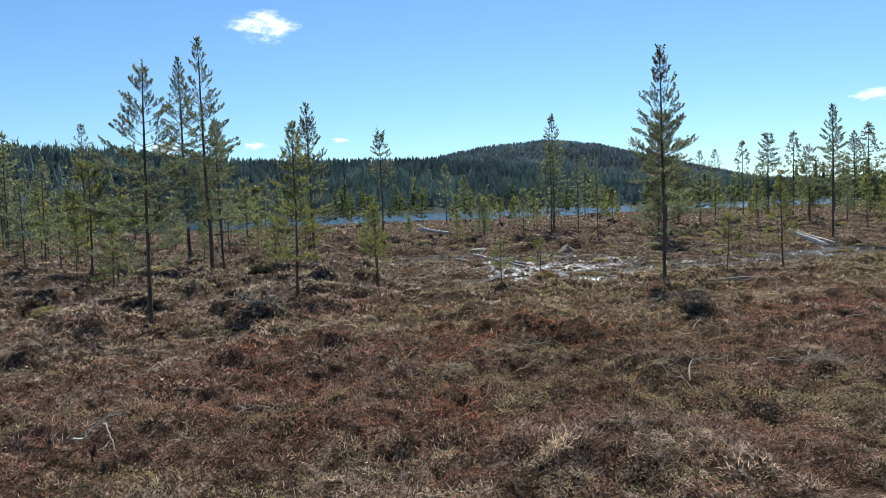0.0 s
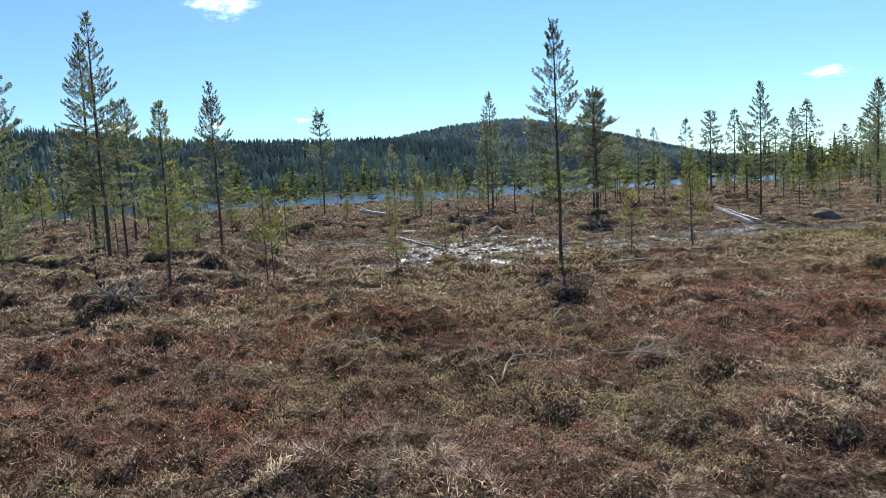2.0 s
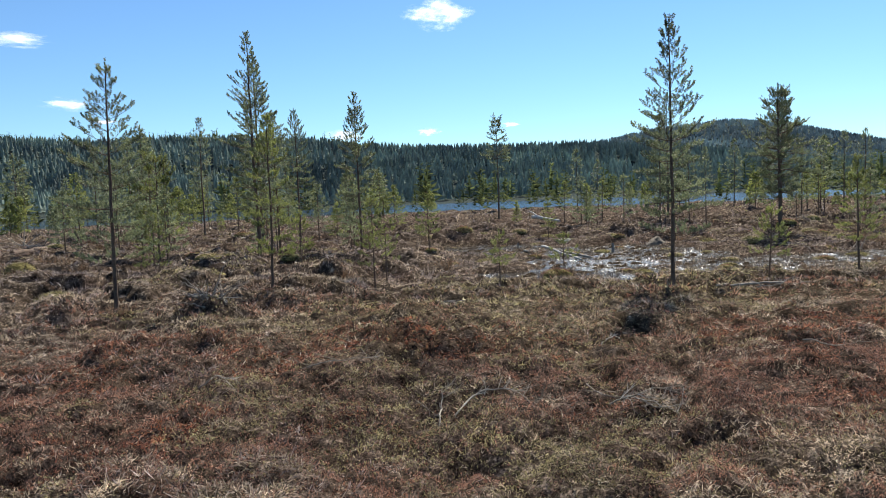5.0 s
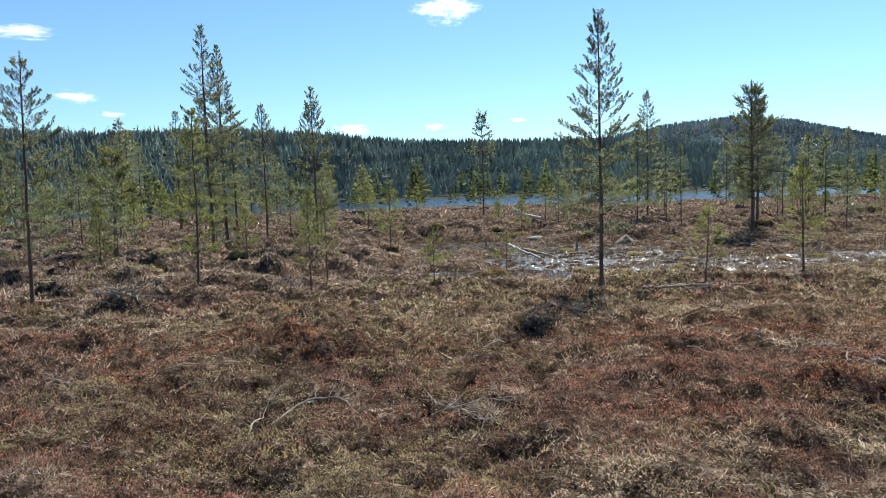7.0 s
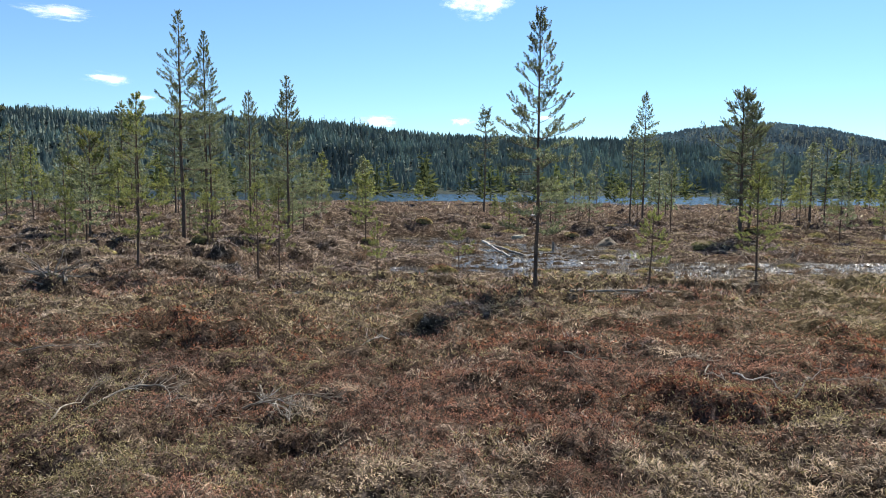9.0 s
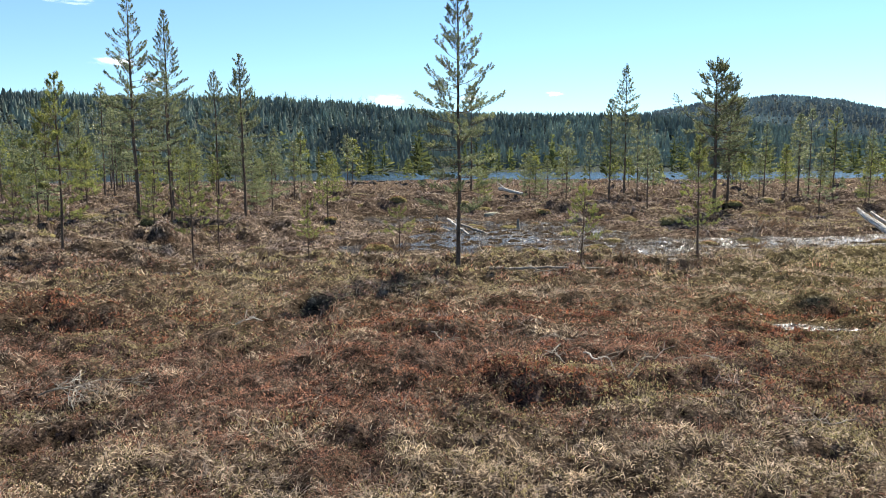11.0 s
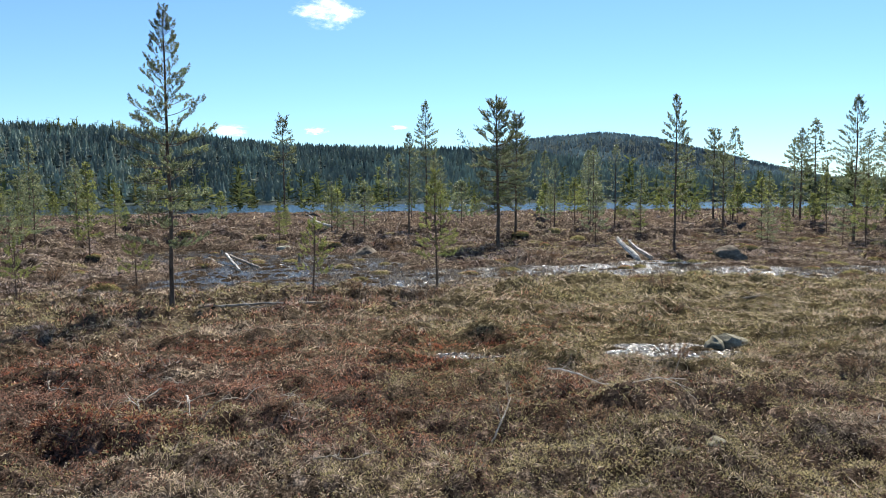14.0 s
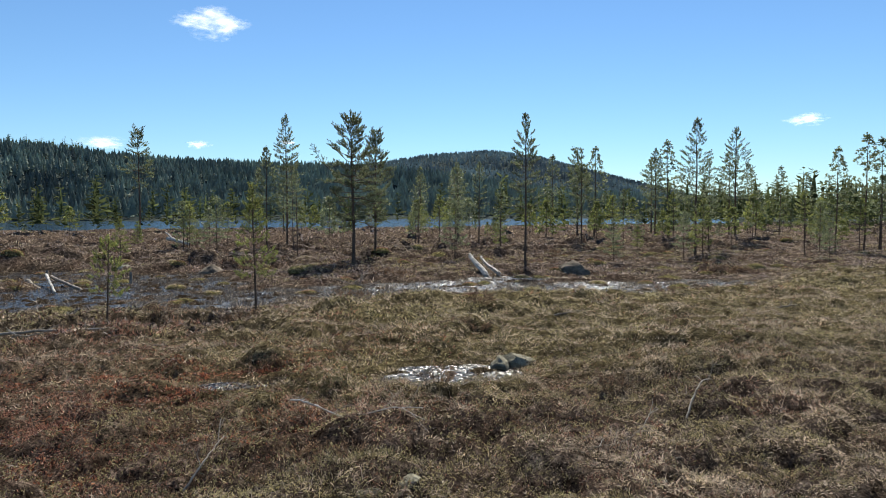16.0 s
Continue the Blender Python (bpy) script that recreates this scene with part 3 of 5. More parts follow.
        for q in range(34):
            i = rng.uniform(0.45, 1.0) ** 0.7 * 7.99
            k0 = int(i)
            c0 = pts[k0] * (1 - (i - k0)) + pts[k0 + 1] * (i - k0)
            w = unit(rng.normal(0, 0.5, 3) + np.array([-0.3, 0, 0.9]))
            end = c0 + w * rng.uniform(0.08, 0.34)
            tube(limbs, np.array([c0, end]), np.array([0.005, 0.002]), 3, False)
            tpos.append(end)
            tway.append(w)
    for dz in (0.0, 0.12, 0.25):
        tpos.append(np.array([tp[-1, 0], tp[-1, 1], h - dz]))
        tway.append(np.array([0, 0, 1.0]))
    leaf = Geo()
    needles(leaf, np.array(tpos), np.array(tway), k, nl, nw, shoot, rng)
    tree = new("pine_tree")
    stem = part("trunk", trunk.mesh("pine_trunk", BARK), tree)
    for geo, at in whole:
        geo.v = [v - at for v in geo.v]
        part("limb", geo.mesh("pine_limb", BARK), stem).location = tuple(at)
    part("crown", leaf.mesh("pine_crown", mat, False), tree)
    return tagged(tree, label or "slender Scots pine with an open crown on the mire", "tree")


def stand(tree, x, y, turn=0.0, size=1.0):
    tree.matrix_basis = pose(x, y, float(height(x, y)), 0, 0, turn) @ Matrix.Diagonal((size, size, size, 1))
    return tree

# near pines, each grown on its own: seed, x, y, height, foot radius, crown start, spread, lean
NEAR = [
    (101, 6.53, 21.2, 6.9, 0.072, 0.2, 0.96, 0.0, "spire", 0.06, NEEDLES), (142, -7.1, 17.0, 6.2, 0.07, 0.2, 1.0, 0.025, "spire", 0.04, NEEDLES),
    (103, -9.5, 29.0, 9.6, 0.12, 0.25, 1.3, -0.008, "spire", 0.1, NEEDLES), (104, -12.6, 35.2, 9.7, 0.12, 0.2, 1.2, -0.008, "spire", 0.1, NEEDLES),
    (105, -4.1, 19.5, 4.65, 0.05, 0.2, 0.62, 0.02, "spire", 0.15, NEEDLES_YOUNG), (106, -5.7, 31.0, 7.1, 0.085, 0.22, 0.9, -0.008, "spire", 0.1, NEEDLES),
    (107, -2.17, 22.5, 3.1, 0.035, 0.3, 0.45, -0.008, "bush", 0.2, NEEDLES_YOUNG), (108, -2.3, 24.0, 2.8, 0.03, 0.3, 0.36, 0.0, "bush", 0.3, NEEDLES_YOUNG),
    (109, 1.75, 22.4, 1.8, 0.024, 0.45, 0.36, 0.0, "bush", 0.3, NEEDLES_YOUNG), (110, 3.4, 25.4, 1.6, 0.026, 0.5, 0.4, 0.0, "bush", 0.2, NEEDLES_YOUNG),
    (111, 9.3, 23.5, 2.1, 0.028, 0.35, 0.42, 0.05, "bush", 0.3, NEEDLES_YOUNG), (112, 12.4, 26.1, 3.35, 0.042, 0.25, 0.48, -0.01, "bush", 0.15, NEEDLES_YOUNG),
    (113, 14.1, 45.5, 8.05, 0.16, 0.28, 2.0, -0.01, "wide", 0.2, NEEDLES), (114, 23.2, 42.5, 7.85, 0.09, 0.35, 0.95, 0.002, "spire", 0.15, NEEDLES),
    (115, -6.1, 25.7, 1.9, 0.03, 0.25, 0.45, 0.0, "bush", 0.1, NEEDLES_YOUNG), (116, -11.6, 24.8, 2.4, 0.035, 0.2, 0.5, 0.02, "bush", 0.1, NEEDLES_YOUNG),
    (117, -14.5, 29.2, 4.5, 0.07, 0.4, 1.2, 0.03, "wide", 0.0, NEEDLES_YOUNG), (118, 15.2, 50.5, 7.5, 0.12, 0.3, 1.35, 0.01, "wide", 0.1, NEEDLES),
    (119, 8.85, 56.9, 9.3, 0.11, 0.3, 1.1, 0.0, "spire", 0.05, NEEDLES), (120, -11.9, 38.2, 7.3, 0.085, 0.3, 0.95, -0.005, "spire", 0.06, NEEDLES), (121, -6.0, 70.5, 10.0, 0.13, 0.5, 1.35, 0.0, "wide", 0.25, NEEDLES),
    (122, 35.0, 76.8, 9.0, 0.16, 0.5, 1.6, 0.0, "wide", 0.05, NEEDLES), (123, 35.9, 50.7, 8.9, 0.11, 0.25, 1.35, 0.0, "spire", 0.06, NEEDLES), (124, 45.5, 64.7, 9.2, 0.13, 0.35, 1.5, 0.0, "spire", 0.15, NEEDLES),
    (125, 31.0, 60.4, 6.3, 0.09, 0.3, 1.1, 0.0, "wide", 0.1, NEEDLES), (126, 40.8, 70.9, 8.4, 0.12, 0.3, 1.4, 0.0, "spire", 0.1, NEEDLES), (127, 8.05, 53.2, 6.9, 0.08, 0.3, 0.8, 0.01, "spire", 0.15, NEEDLES),
]
BOUGHS = {113: (4.9, 2.05, 6.5)}
WHORLS = {101: 0.32, 142: 0.36, 103: 0.3, 104: 0.28, 106: 0.26, 113: 0.24, 118: 0.26}
for seed, x, y, h, r0, crown, spread, lean, form, gaps, mat in NEAR:
    d = math.hypot(x - 8, y - 3)
    small = h < 4
    what = ("young yellow-green pine sapling on the mire" if small else "flat-topped old pine with heavy limbs" if form == "wide" else "tall slender Scots pine with an open crown")
    stand(pine(seed, h, r0, crown, spread, 0.17 if small else WHORLS.get(seed, 0.3), 9.5 if small else 12.5 if d < 50 else 9.0, 38 if d < 30 else 28 if d < 50 else 16, 0.05 if d < 50 else 0.07, 0.021 if d < 30 else 0.03 if d < 50 else 0.055, (lean, 0), form, mat, 8, gaps, what, 0.13 if d < 50 else 0.18, 0 if d < 50 else 1, BOUGHS.get(seed)), x, y)


def variants(k, nl, nw, twigs, coarse):
    return {
        "spire": [pine(201, 7.5, 0.09, 0.25, 0.95, 0.34, twigs, k, nl, nw, (0.01, 0), "spire", NEEDLES, 6, 0.12, coarse=coarse),
                  pine(202, 7.5, 0.1, 0.3, 1.15, 0.36, twigs, k, nl, nw, (-0.01, 0.01), "spire", NEEDLES, 6, 0.15, coarse=coarse),
                  pine(203, 7.5, 0.085, 0.4, 0.8, 0.33, twigs, k, nl, nw, (0, 0.01), "spire", NEEDLES, 6, 0.1, coarse=coarse)],
        "bush": [pine(204, 3.0, 0.04, 0.28, 0.55, 0.22, twigs * 1.4, k, nl, nw, (0, 0), "bush", NEEDLES_YOUNG, 6, 0.05, "young yellow-green pine on the mire", coarse=coarse),
                 pine(205, 3.0, 0.035, 0.36, 0.46, 0.23, twigs * 1.4, k, nl, nw, (0.03, 0), "bush", NEEDLES_YOUNG, 6, 0.15, "young yellow-green pine on the mire", coarse=coarse),
                 pine(206, 3.0, 0.04, 0.24, 0.62, 0.24, twigs * 1.4, k, nl, nw, (0, 0), "bush", NEEDLES, 6, 0.1, "young green pine on the mire", coarse=coarse)],
        "wide": [pine(207, 8.0, 0.14, 0.4, 1.6, 0.4, twigs, k, nl, nw, (0, 0), "wide", NEEDLES, 6, 0.1, "broad-crowned old pine by the shore", coarse=coarse),
                 pine(208, 8.0, 0.12, 0.5, 1.3, 0.4, twigs, k, nl, nw, (0.02, 0), "wide", NEEDLES, 6, 0.15, "broad-crowned old pine by the shore", coarse=coarse)],
    }


MID, LOW = variants(11, 0.09, 0.048, 7.0, 1), variants(6, 0.2, 0.115, 3.2, 2)
HEIGHTS = {"spire": 7.5, "bush": 3.0, "wide": 8.0}
used = set()
trng = np.random.default_rng(77)


def plant(x, y, h, form):
    d = math.hypot(x - 8, y - 3)
    pool = (MID if d < 62 else LOW)[form]
    first = pool[trng.integers(len(pool))]
    size = h / HEIGHTS[form]
    turn = trng.uniform(0, 360)
    if first.name in used:
        m = pose(x, y, float(height(x, y)), 0, 0, turn) @ Matrix.Diagonal((size, size, size, 1))
        tagged(copy_thing(first, m), group="pines on the mire")
    else:
        used.add(first.name)
        PENDING.append((first, x, y, turn, size))


PENDING = []
SPIRES = [(-9.8, 31.5, 6.6), (10.6, 49, 5.2), (9.9, 52.3, 5.4), (21.1, 58.7, 5.9), (23.6, 53.8, 4.9),
          (38.7, 54.9, 6.3), (46.5, 52.4, 7.0), (50.6, 55.4, 8.5), (57, 85, 7.9), (51.7, 68.8, 6.3), (18.2, 58.3, 5.4),
          (21.6, 65.5, 6.5), (34.5, 61, 4.7), (51.8, 55.2, 5.5), (-42.5, 64.5, 9.6), (-27, 32.8, 5.4), (-21.7, 38.7, 5.7), (-30.3, 44.6, 6.4), (-24, 48, 8.6), (-53, 61, 7.8),
          (0.4, 92.8, 8.0), (20, 100.8, 8.7), (22.9, 60.1, 6.2), (2.9, 95, 6.5)]
WIDES = [(22.2, 69.2, 5.9), (-16, 64.3, 5.2)]
BUSHES = [(-10.3, 30.5, 1.9), (-9, 38.9, 3.9), (-9, 46.4, 3.3), (-14.5, 52.6, 4.3), (-18.6, 71, 5.0), (-7.9, 35.5, 2.3), (-22.9, 40.5, 4.1), (-18.3, 35.5, 3.5), (-15.7, 41.6, 3.5),
          (-13.2, 43.7, 3.7), (-3.63, 34.7, 3.1), (-14.4, 76, 3.1), (-3, 61.3, 1.8), (2.7, 53.2, 3.5), (3.2, 57.9, 3.1), (5.6, 50, 3.3), (3, 53.3, 3.4), (0.9, 47.2, 2.5), (1, 60, 3.6),
          (4, 59.8, 3.4), (19.9, 60.6, 3.4), (20.2, 50.3, 3.6), (-3, 61.3, 2.2), (3.2, 54.5, 2.2), (23.8, 55.3, 2.4), (28.4, 44.1, 2.5), (33.3, 54.3, 1.9), (37.3, 59.9, 2.5), (47.5, 55.8, 2.7),
          (49.1, 55.6, 2.3), (41.8, 48.2, 3.8), (-27, 50.9, 3.2), (-22.9, 50.9, 4.2), (-13.9, 50.4, 4.4), (10.7, 69.8, 4.0), (18, 59, 3.0), (-14.7, 28.3, 2.3), (-10.4, 39.9, 2.4),
          (-12.2, 26.5, 3.3), (-17.0, 31.5, 3.6), (-19.5, 33.0, 4.2), (-11.0, 33.6, 3.1), (-20.5, 30.5, 3.4), (-23.0, 34.5, 4.4)]
for rows, form in ((SPIRES, "spire"), (WIDES, "wide"), (BUSHES, "bush")):
    for x, y, h in rows:
        plant(x, y, h, form)
# thickening woods towards the shores
for count, x0, x1, y0, y1, tall in ((60, -85, -24, 48, 105, 0.5), (62, 36, 105, 52, 110, 0.25), (30, -30, 40, 62, 105, 0.12), (22, 26, 60, 42, 75, 0.2), (16, -45, -18, 36, 60, 0.3)):
    for n in range(count):
        x, y = trng.uniform(x0, x1), trng.uniform(y0, y1)
        if height(x, y) < -0.5 or (-28 < x < 6 and y > 55):
            continue
        if trng.random() < tall:
            plant(x, y, trng.uniform(4.5, 9.0), "wide" if trng.random() < 0.2 else "spire")
        else:
            plant(x, y, trng.uniform(1.3, 4.2), "bush")
for first, x, y, turn, size in PENDING:
    stand(tagged(first, group="pines on the mire"), x, y, turn, size)
for pool in (MID, LOW):
    for trees in pool.values():
        for first in trees:
            if first.name not in used:
                for o in (*first.children_recursive, first):
                    bpy.data.objects.remove(o)


# ---------- far forest ----------
def far_forest(name, spots, heights, mat, label, seed, tiers=4, sides=5, girth=0.19):
    """Distant conifers: ragged tiers of drooping boughs round a straight stem."""
    rng = np.random.default_rng(seed)
    n = len(spots)
    g = Geo()
    foot = np.stack([spots[:, 0], spots[:, 1], height(spots[:, 0], spots[:, 1])], 1)
    bend = rng.normal(0, 0.02, (n, 2))
    stout = rng.uniform(0.7, 1.35, n)
    for k in range(tiers):
        low = 0.12 + 0.68 * k / tiers
        top = low + (0.34 if k < tiers - 1 else 0.68 / tiers + 0.2)
        r = (heights * girth * stout * (1.05 - 0.72 * k / tiers))[:, None] * rng.uniform(0.5, 1.25, (n, sides))
        turn = rng.uniform(0, 6.28, n)[:, None] + np.arange(sides)[None] * 2 * np.pi / sides
        ring = np.stack([r * np.cos(turn), r * np.sin(turn), heights[:, None] * (low + rng.uniform(-0.06, 0.05, (n, sides)))], -1) + foot[:, None]
        head = foot + np.stack([bend[:, 0] * heights * top, bend[:, 1] * heights * top, heights * top], 1)
        a = np.arange(n) * (sides + 1)
        f = np.stack([np.stack([a + i, a + (i + 1) % sides, a + sides], 1) for i in range(sides)], 1)
        g.put(np.concatenate([ring, head[:, None]], 1).reshape(-1, 3), f.reshape(-1, 3))
    tagged(new(name, g.mesh(name, mat, False)), label, "forest", kind="stuff")


def fringe(name, spots, heights, mat, label, seed, boughs=40):
    """Open pines seen far off: ragged boughs round a thin spire."""
    rng = np.random.default_rng(seed)
    n = len(spots)
    g = Geo()
    z0 = height(spots[:, 0], spots[:, 1])
    foot = np.stack([spots[:, 0], spots[:, 1], z0], 1)
    for k in range(boughs):
        f = 0.1 + 0.78 * k / boughs + rng.uniform(-0.05, 0.05, n)
        a = rng.uniform(0, 6.28, n)
        base = foot + np.stack([np.zeros(n), np.zeros(n), heights * (f + 0.14)], 1)
        way = unit(np.stack([np.cos(a), np.sin(a), rng.uniform(-0.35, 0.7, n)], 1))
        size = (heights * (0.3 - 0.22 * f) * rng.uniform(0.75, 1.3, n))[:, None]
        side = np.stack([-np.sin(a), np.cos(a), rng.normal(0, 0.2, n)], 1) * size * rng.uniform(0.28, 0.5, (n, 1)) * 0.5
        g.put(np.stack([base, base + way * size * 0.6 - side, base + way * size, base + way * size * 0.6 + side], 1).reshape(-1, 3), np.arange(4 * n).reshape(n, 4))
    blades(g, foot + np.stack([np.zeros(n), np.zeros(n), heights * 0.35], 1), np.stack([rng.normal(0, 0.03, n), rng.normal(0, 0.03, n), np.ones(n)], 1), heights * 0.65, heights * 0.09, 0.0, rng)
    tagged(new(name, g.mesh(name, mat, False)), label, "forest", kind="stuff")


def on_land(x, y):
    return height(x, y) > LAKE_Z + 0.25


def polar_spots(rng, n, az0, az1, r0, r1, power=1.0):
    az = np.radians(rng.uniform(az0, az1, n))
    r = r0 + (r1 - r0) * rng.random(n) ** power
    x, y = 8 + r * np.sin(az), 3 + r * np.cos(az)
    ok = on_land(x, y)
    return np.stack([x, y], 1)[ok]


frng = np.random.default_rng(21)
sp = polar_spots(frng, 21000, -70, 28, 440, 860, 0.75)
far_forest("ridge_forest", sp, frng.uniform(5.5, 13.5, len(sp)), HAZED_NEEDLES, "dense dark green conifer forest on the lake's far ridge", 31, 4, 4, 0.2)
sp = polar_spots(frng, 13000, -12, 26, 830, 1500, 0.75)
far_forest("hill_forest", sp, frng.uniform(4, 9.5, len(sp)), HAZED_HILL_NEEDLES, "blue-grey forest over the rounded hill", 32, 3, 4, 0.26)
sp = polar_spots(frng, 520, -62, 52, 96, 175)
fringe("shore_pines", sp, frng.uniform(2.0, 7.5, len(sp)), SHORE_NEEDLES, "open fringe of pines along the lake shore", 34)
sp = polar_spots(frng, 1500, 24, 62, 150, 620, 1.4)
fringe("shore_forest", sp, frng.uniform(4.5, 9.5, len(sp)), SHORE_NEEDLES, "dark conifer forest beyond the mire", 33, 36)

sp = polar_spots(frng, 230, -46, -22, 735, 850)
fringe("crest_pines", sp, frng.uniform(11, 18, len(sp)), SHORE_NEEDLES, "tall scattered pines standing out along the wooded ridge", 35, 26)

# ---------- ground cover ----------
crng = np.random.default_rng(5)


def spots_in(s0, s1, per_m2):
    """Random places in the band whose depth past the track lies between s0 and s1, within sight."""
    x0, x1 = 8 - 1.32 * (s1 + 2), 17 + 0.95 * s1
    area = (x1 - x0) * (s1 - s0)
    x = crng.uniform(x0, x1, int(area * per_m2))
    s = crng.uniform(s0, s1, len(x))
    y = s + 0.35 * x
    ok = (x > np.minimum(-0.66 * y - 1, np.minimum(6.5 - 1.2 * (y - 2.3), 10.7 - 1.33 * (y - 3.9)))) & (x < 17 + 0.78 * (y - 5)) & (y > 3)
    ok &= np.where(y > 90, height(x, y) > -0.7, True)
    return x[ok], y[ok]


# kind: blade length, width, upright share, droop, scatter
GROWTH = ((0.085, 0.0085, 0.9, 0.6, 0.52), (0.085, 0.0115, 0.85, 0.1, 0.5), (0.05, 0.016, 0.7, 0.1, 0.6), (0.08, 0.0135, 0.8, 0.2, 0.5), (0.16, 0.0055, 0.5, 0.1, 0.7), (0.1, 0.0105, 0.8, 0.0, 0.5))


def sprigs(geo, base, way, length, width, leaves, leaf, rng):
    """Woody stems, each set with small leaves along its upper part."""
    way = unit(way)
    n = len(base)
    blades(geo, base, way, length, width * 0.35, 0.1, rng, True)
    b, w, long = np.repeat(base, leaves, 0), np.repeat(way, leaves, 0), np.repeat(length, leaves)[:, None]
    m = n * leaves
    foot = b + w * long * rng.uniform(0.3, 1.02, (m, 1))
    d = unit(w * 0.5 + unit(rng.normal(size=(m, 3))) * 0.85)
    blades(geo, foot, d, leaf * rng.uniform(0.6, 1.4, m), leaf * rng.uniform(0.32, 0.6, m), 0.0, rng, True)


def tufts(s0, s1, per_m2, per_tuft, grow, leaves=0):
    """Sedge, heather, rusty moss, crowberry and dead stalks, sorted by what grows where."""
    x, y = spots_in(s0, s1, per_m2)
    n = len(x)
    wet, rust = wetness(x, y), rusty(x, y)
    hump = cushion(x, y)
    clump = np.clip(0.9 + 1.6 * N2(x, y, 0.55, 2) + 1.2 * N1(x + 7, y, 0.28, 1), 0.6, 1.4) * (0.6 + 0.5 * hump)
    tan = straw(x, y)
    kind = np.where(crng.random(n) < tan, 0, 1)
    kind = np.where((N4(x + 50, y, 3.0, 3) + 0.7 * N1(x, y + 20, 0.5, 2) + 0.26 * smooth((x - 9) / 8) - 0.1 * smooth((y - 0.35 * x - 22) / 5) > 0.2) & (crng.random(n) < 0.65), 3, kind)
    kind = np.where((kind == 1) & (crng.random(n) < 0.5 * smooth((x - 13.5) / 3)), 0, kind)
    kind = np.where((kind == 0) & (crng.random(n) < 0.32 * smooth((10 - y + 0.35 * x) / 3)), 3, kind)
    kind = np.where(crng.random(n) < 0.5 * lawn_and_flare(x, y), np.where(crng.random(n) < 0.62, 3, 0), kind)
    kind = np.where(crng.random(n) < np.minimum(rust * 1.15, 0.7), 2, kind)
    twiggy = smooth((N3(x + 9, y + 60, 1.3, 2) - 0.2) * 6)
    kind = np.where(crng.random(n) < (0.04 + 0.2 * twiggy) * (1.0 if grow < 2 else 0.3), 4, kind)
    s = y - 0.35 * x
    # greying with depth paints the veil of distance into the plants
    grey = 0.12 * smooth((N1(x + 40, y + 9, 2.2, 2) - 0.05) * 5) + 0.9 * smooth((s - 16) / 8)
    kind = np.where((kind == 1) & (crng.random(n) < grey), 5, kind)
    kind = np.where((kind == 0) & (crng.random(n) < 0.35 * smooth((s - 22) / 7)), 5, kind)
    kind = np.where(wet > 0.2, 0, kind)
    drop = ((wet > 0.25) & (height(x, y) < np.where(y > 21, FLARK_Z, POOL_Z) + 0.015)) | ((hump < 0.36) & (crng.random(n) < 0.7))
    for k, (length, width, up, droop, wide) in enumerate(GROWTH):
        use = (kind == k) & ~drop
        cx, cy = x[use], y[use]
        m = len(cx)
        if not m:
            continue
        woody = leaves and k in (1, 3)
        c = max(2, per_tuft // 3) if k == 4 or woody else per_tuft
        vig = np.repeat(crng.uniform(0.6, 1.3, m) * clump[use], c)
        rad = 0.04 + 0.02 * grow
        off = crng.normal(0, rad, (m * c, 2))
        px, py = np.repeat(cx, c) + off[:, 0], np.repeat(cy, c) + off[:, 1]
        pz = height(px, py) - 0.01 * grow + 0.05 * cushion(px, py) * (wetness(px, py) < 0.1)
        fan = np.stack([off[:, 0] / rad * 0.4 + crng.normal(0, wide, m * c), off[:, 1] / rad * 0.4 + crng.normal(0, wide, m * c), up * crng.uniform(0.4, 1.3, m * c)], 1)
        big = 0.76 + 0.28 * (grow - 0.8)
        base, long, broad = np.stack([px, py, pz], 1), length * vig * big * crng.uniform(0.55, 1.25, m * c), width * grow * crng.uniform(0.6, 1.4, m * c)
        if woody:
            sprigs(COVER[k], base, fan, long, broad, leaves, (0.021 if k == 1 else 0.024) * grow, crng)
        else:
            blades(COVER[k], base, fan, long, broad, droop, crng, grow > 1)


COVER = [Geo() for g in GROWTH]
tufts(4.6, 7.0, 470, 9, 0.82, 4)
tufts(7.0, 11.0, 320, 9, 1.06, 3)
tufts(11.0, 17, 155, 8, 1.5, 2)
tufts(17, 26, 74, 6, 2.0)
tufts(26, 55, 30, 4, 2.8)
tufts(55, 135, 0.9, 5, 10.0)
for g, name, mat, label in zip(COVER, ("sedge", "heather", "bog_moss", "crowberry", "dead_stalks", "dwarf_birch"), (SEDGE, HEATHER, RUST, OLIVE, STALKS, VEILED_TWIGS),
                               ("dry straw-coloured sedge tufts all over the mire", "wiry brown heather sprigs over the mire", "rusty red bog moss on the hummocks",
                                "dull green crowberry mats among the heather", "pale dead stalks scattered among the heather", "grey-brown leafless dwarf birch twigs over the wet mire")):
    tagged(new(name, g.mesh(name, mat, False)), label, "plants", kind="stuff")


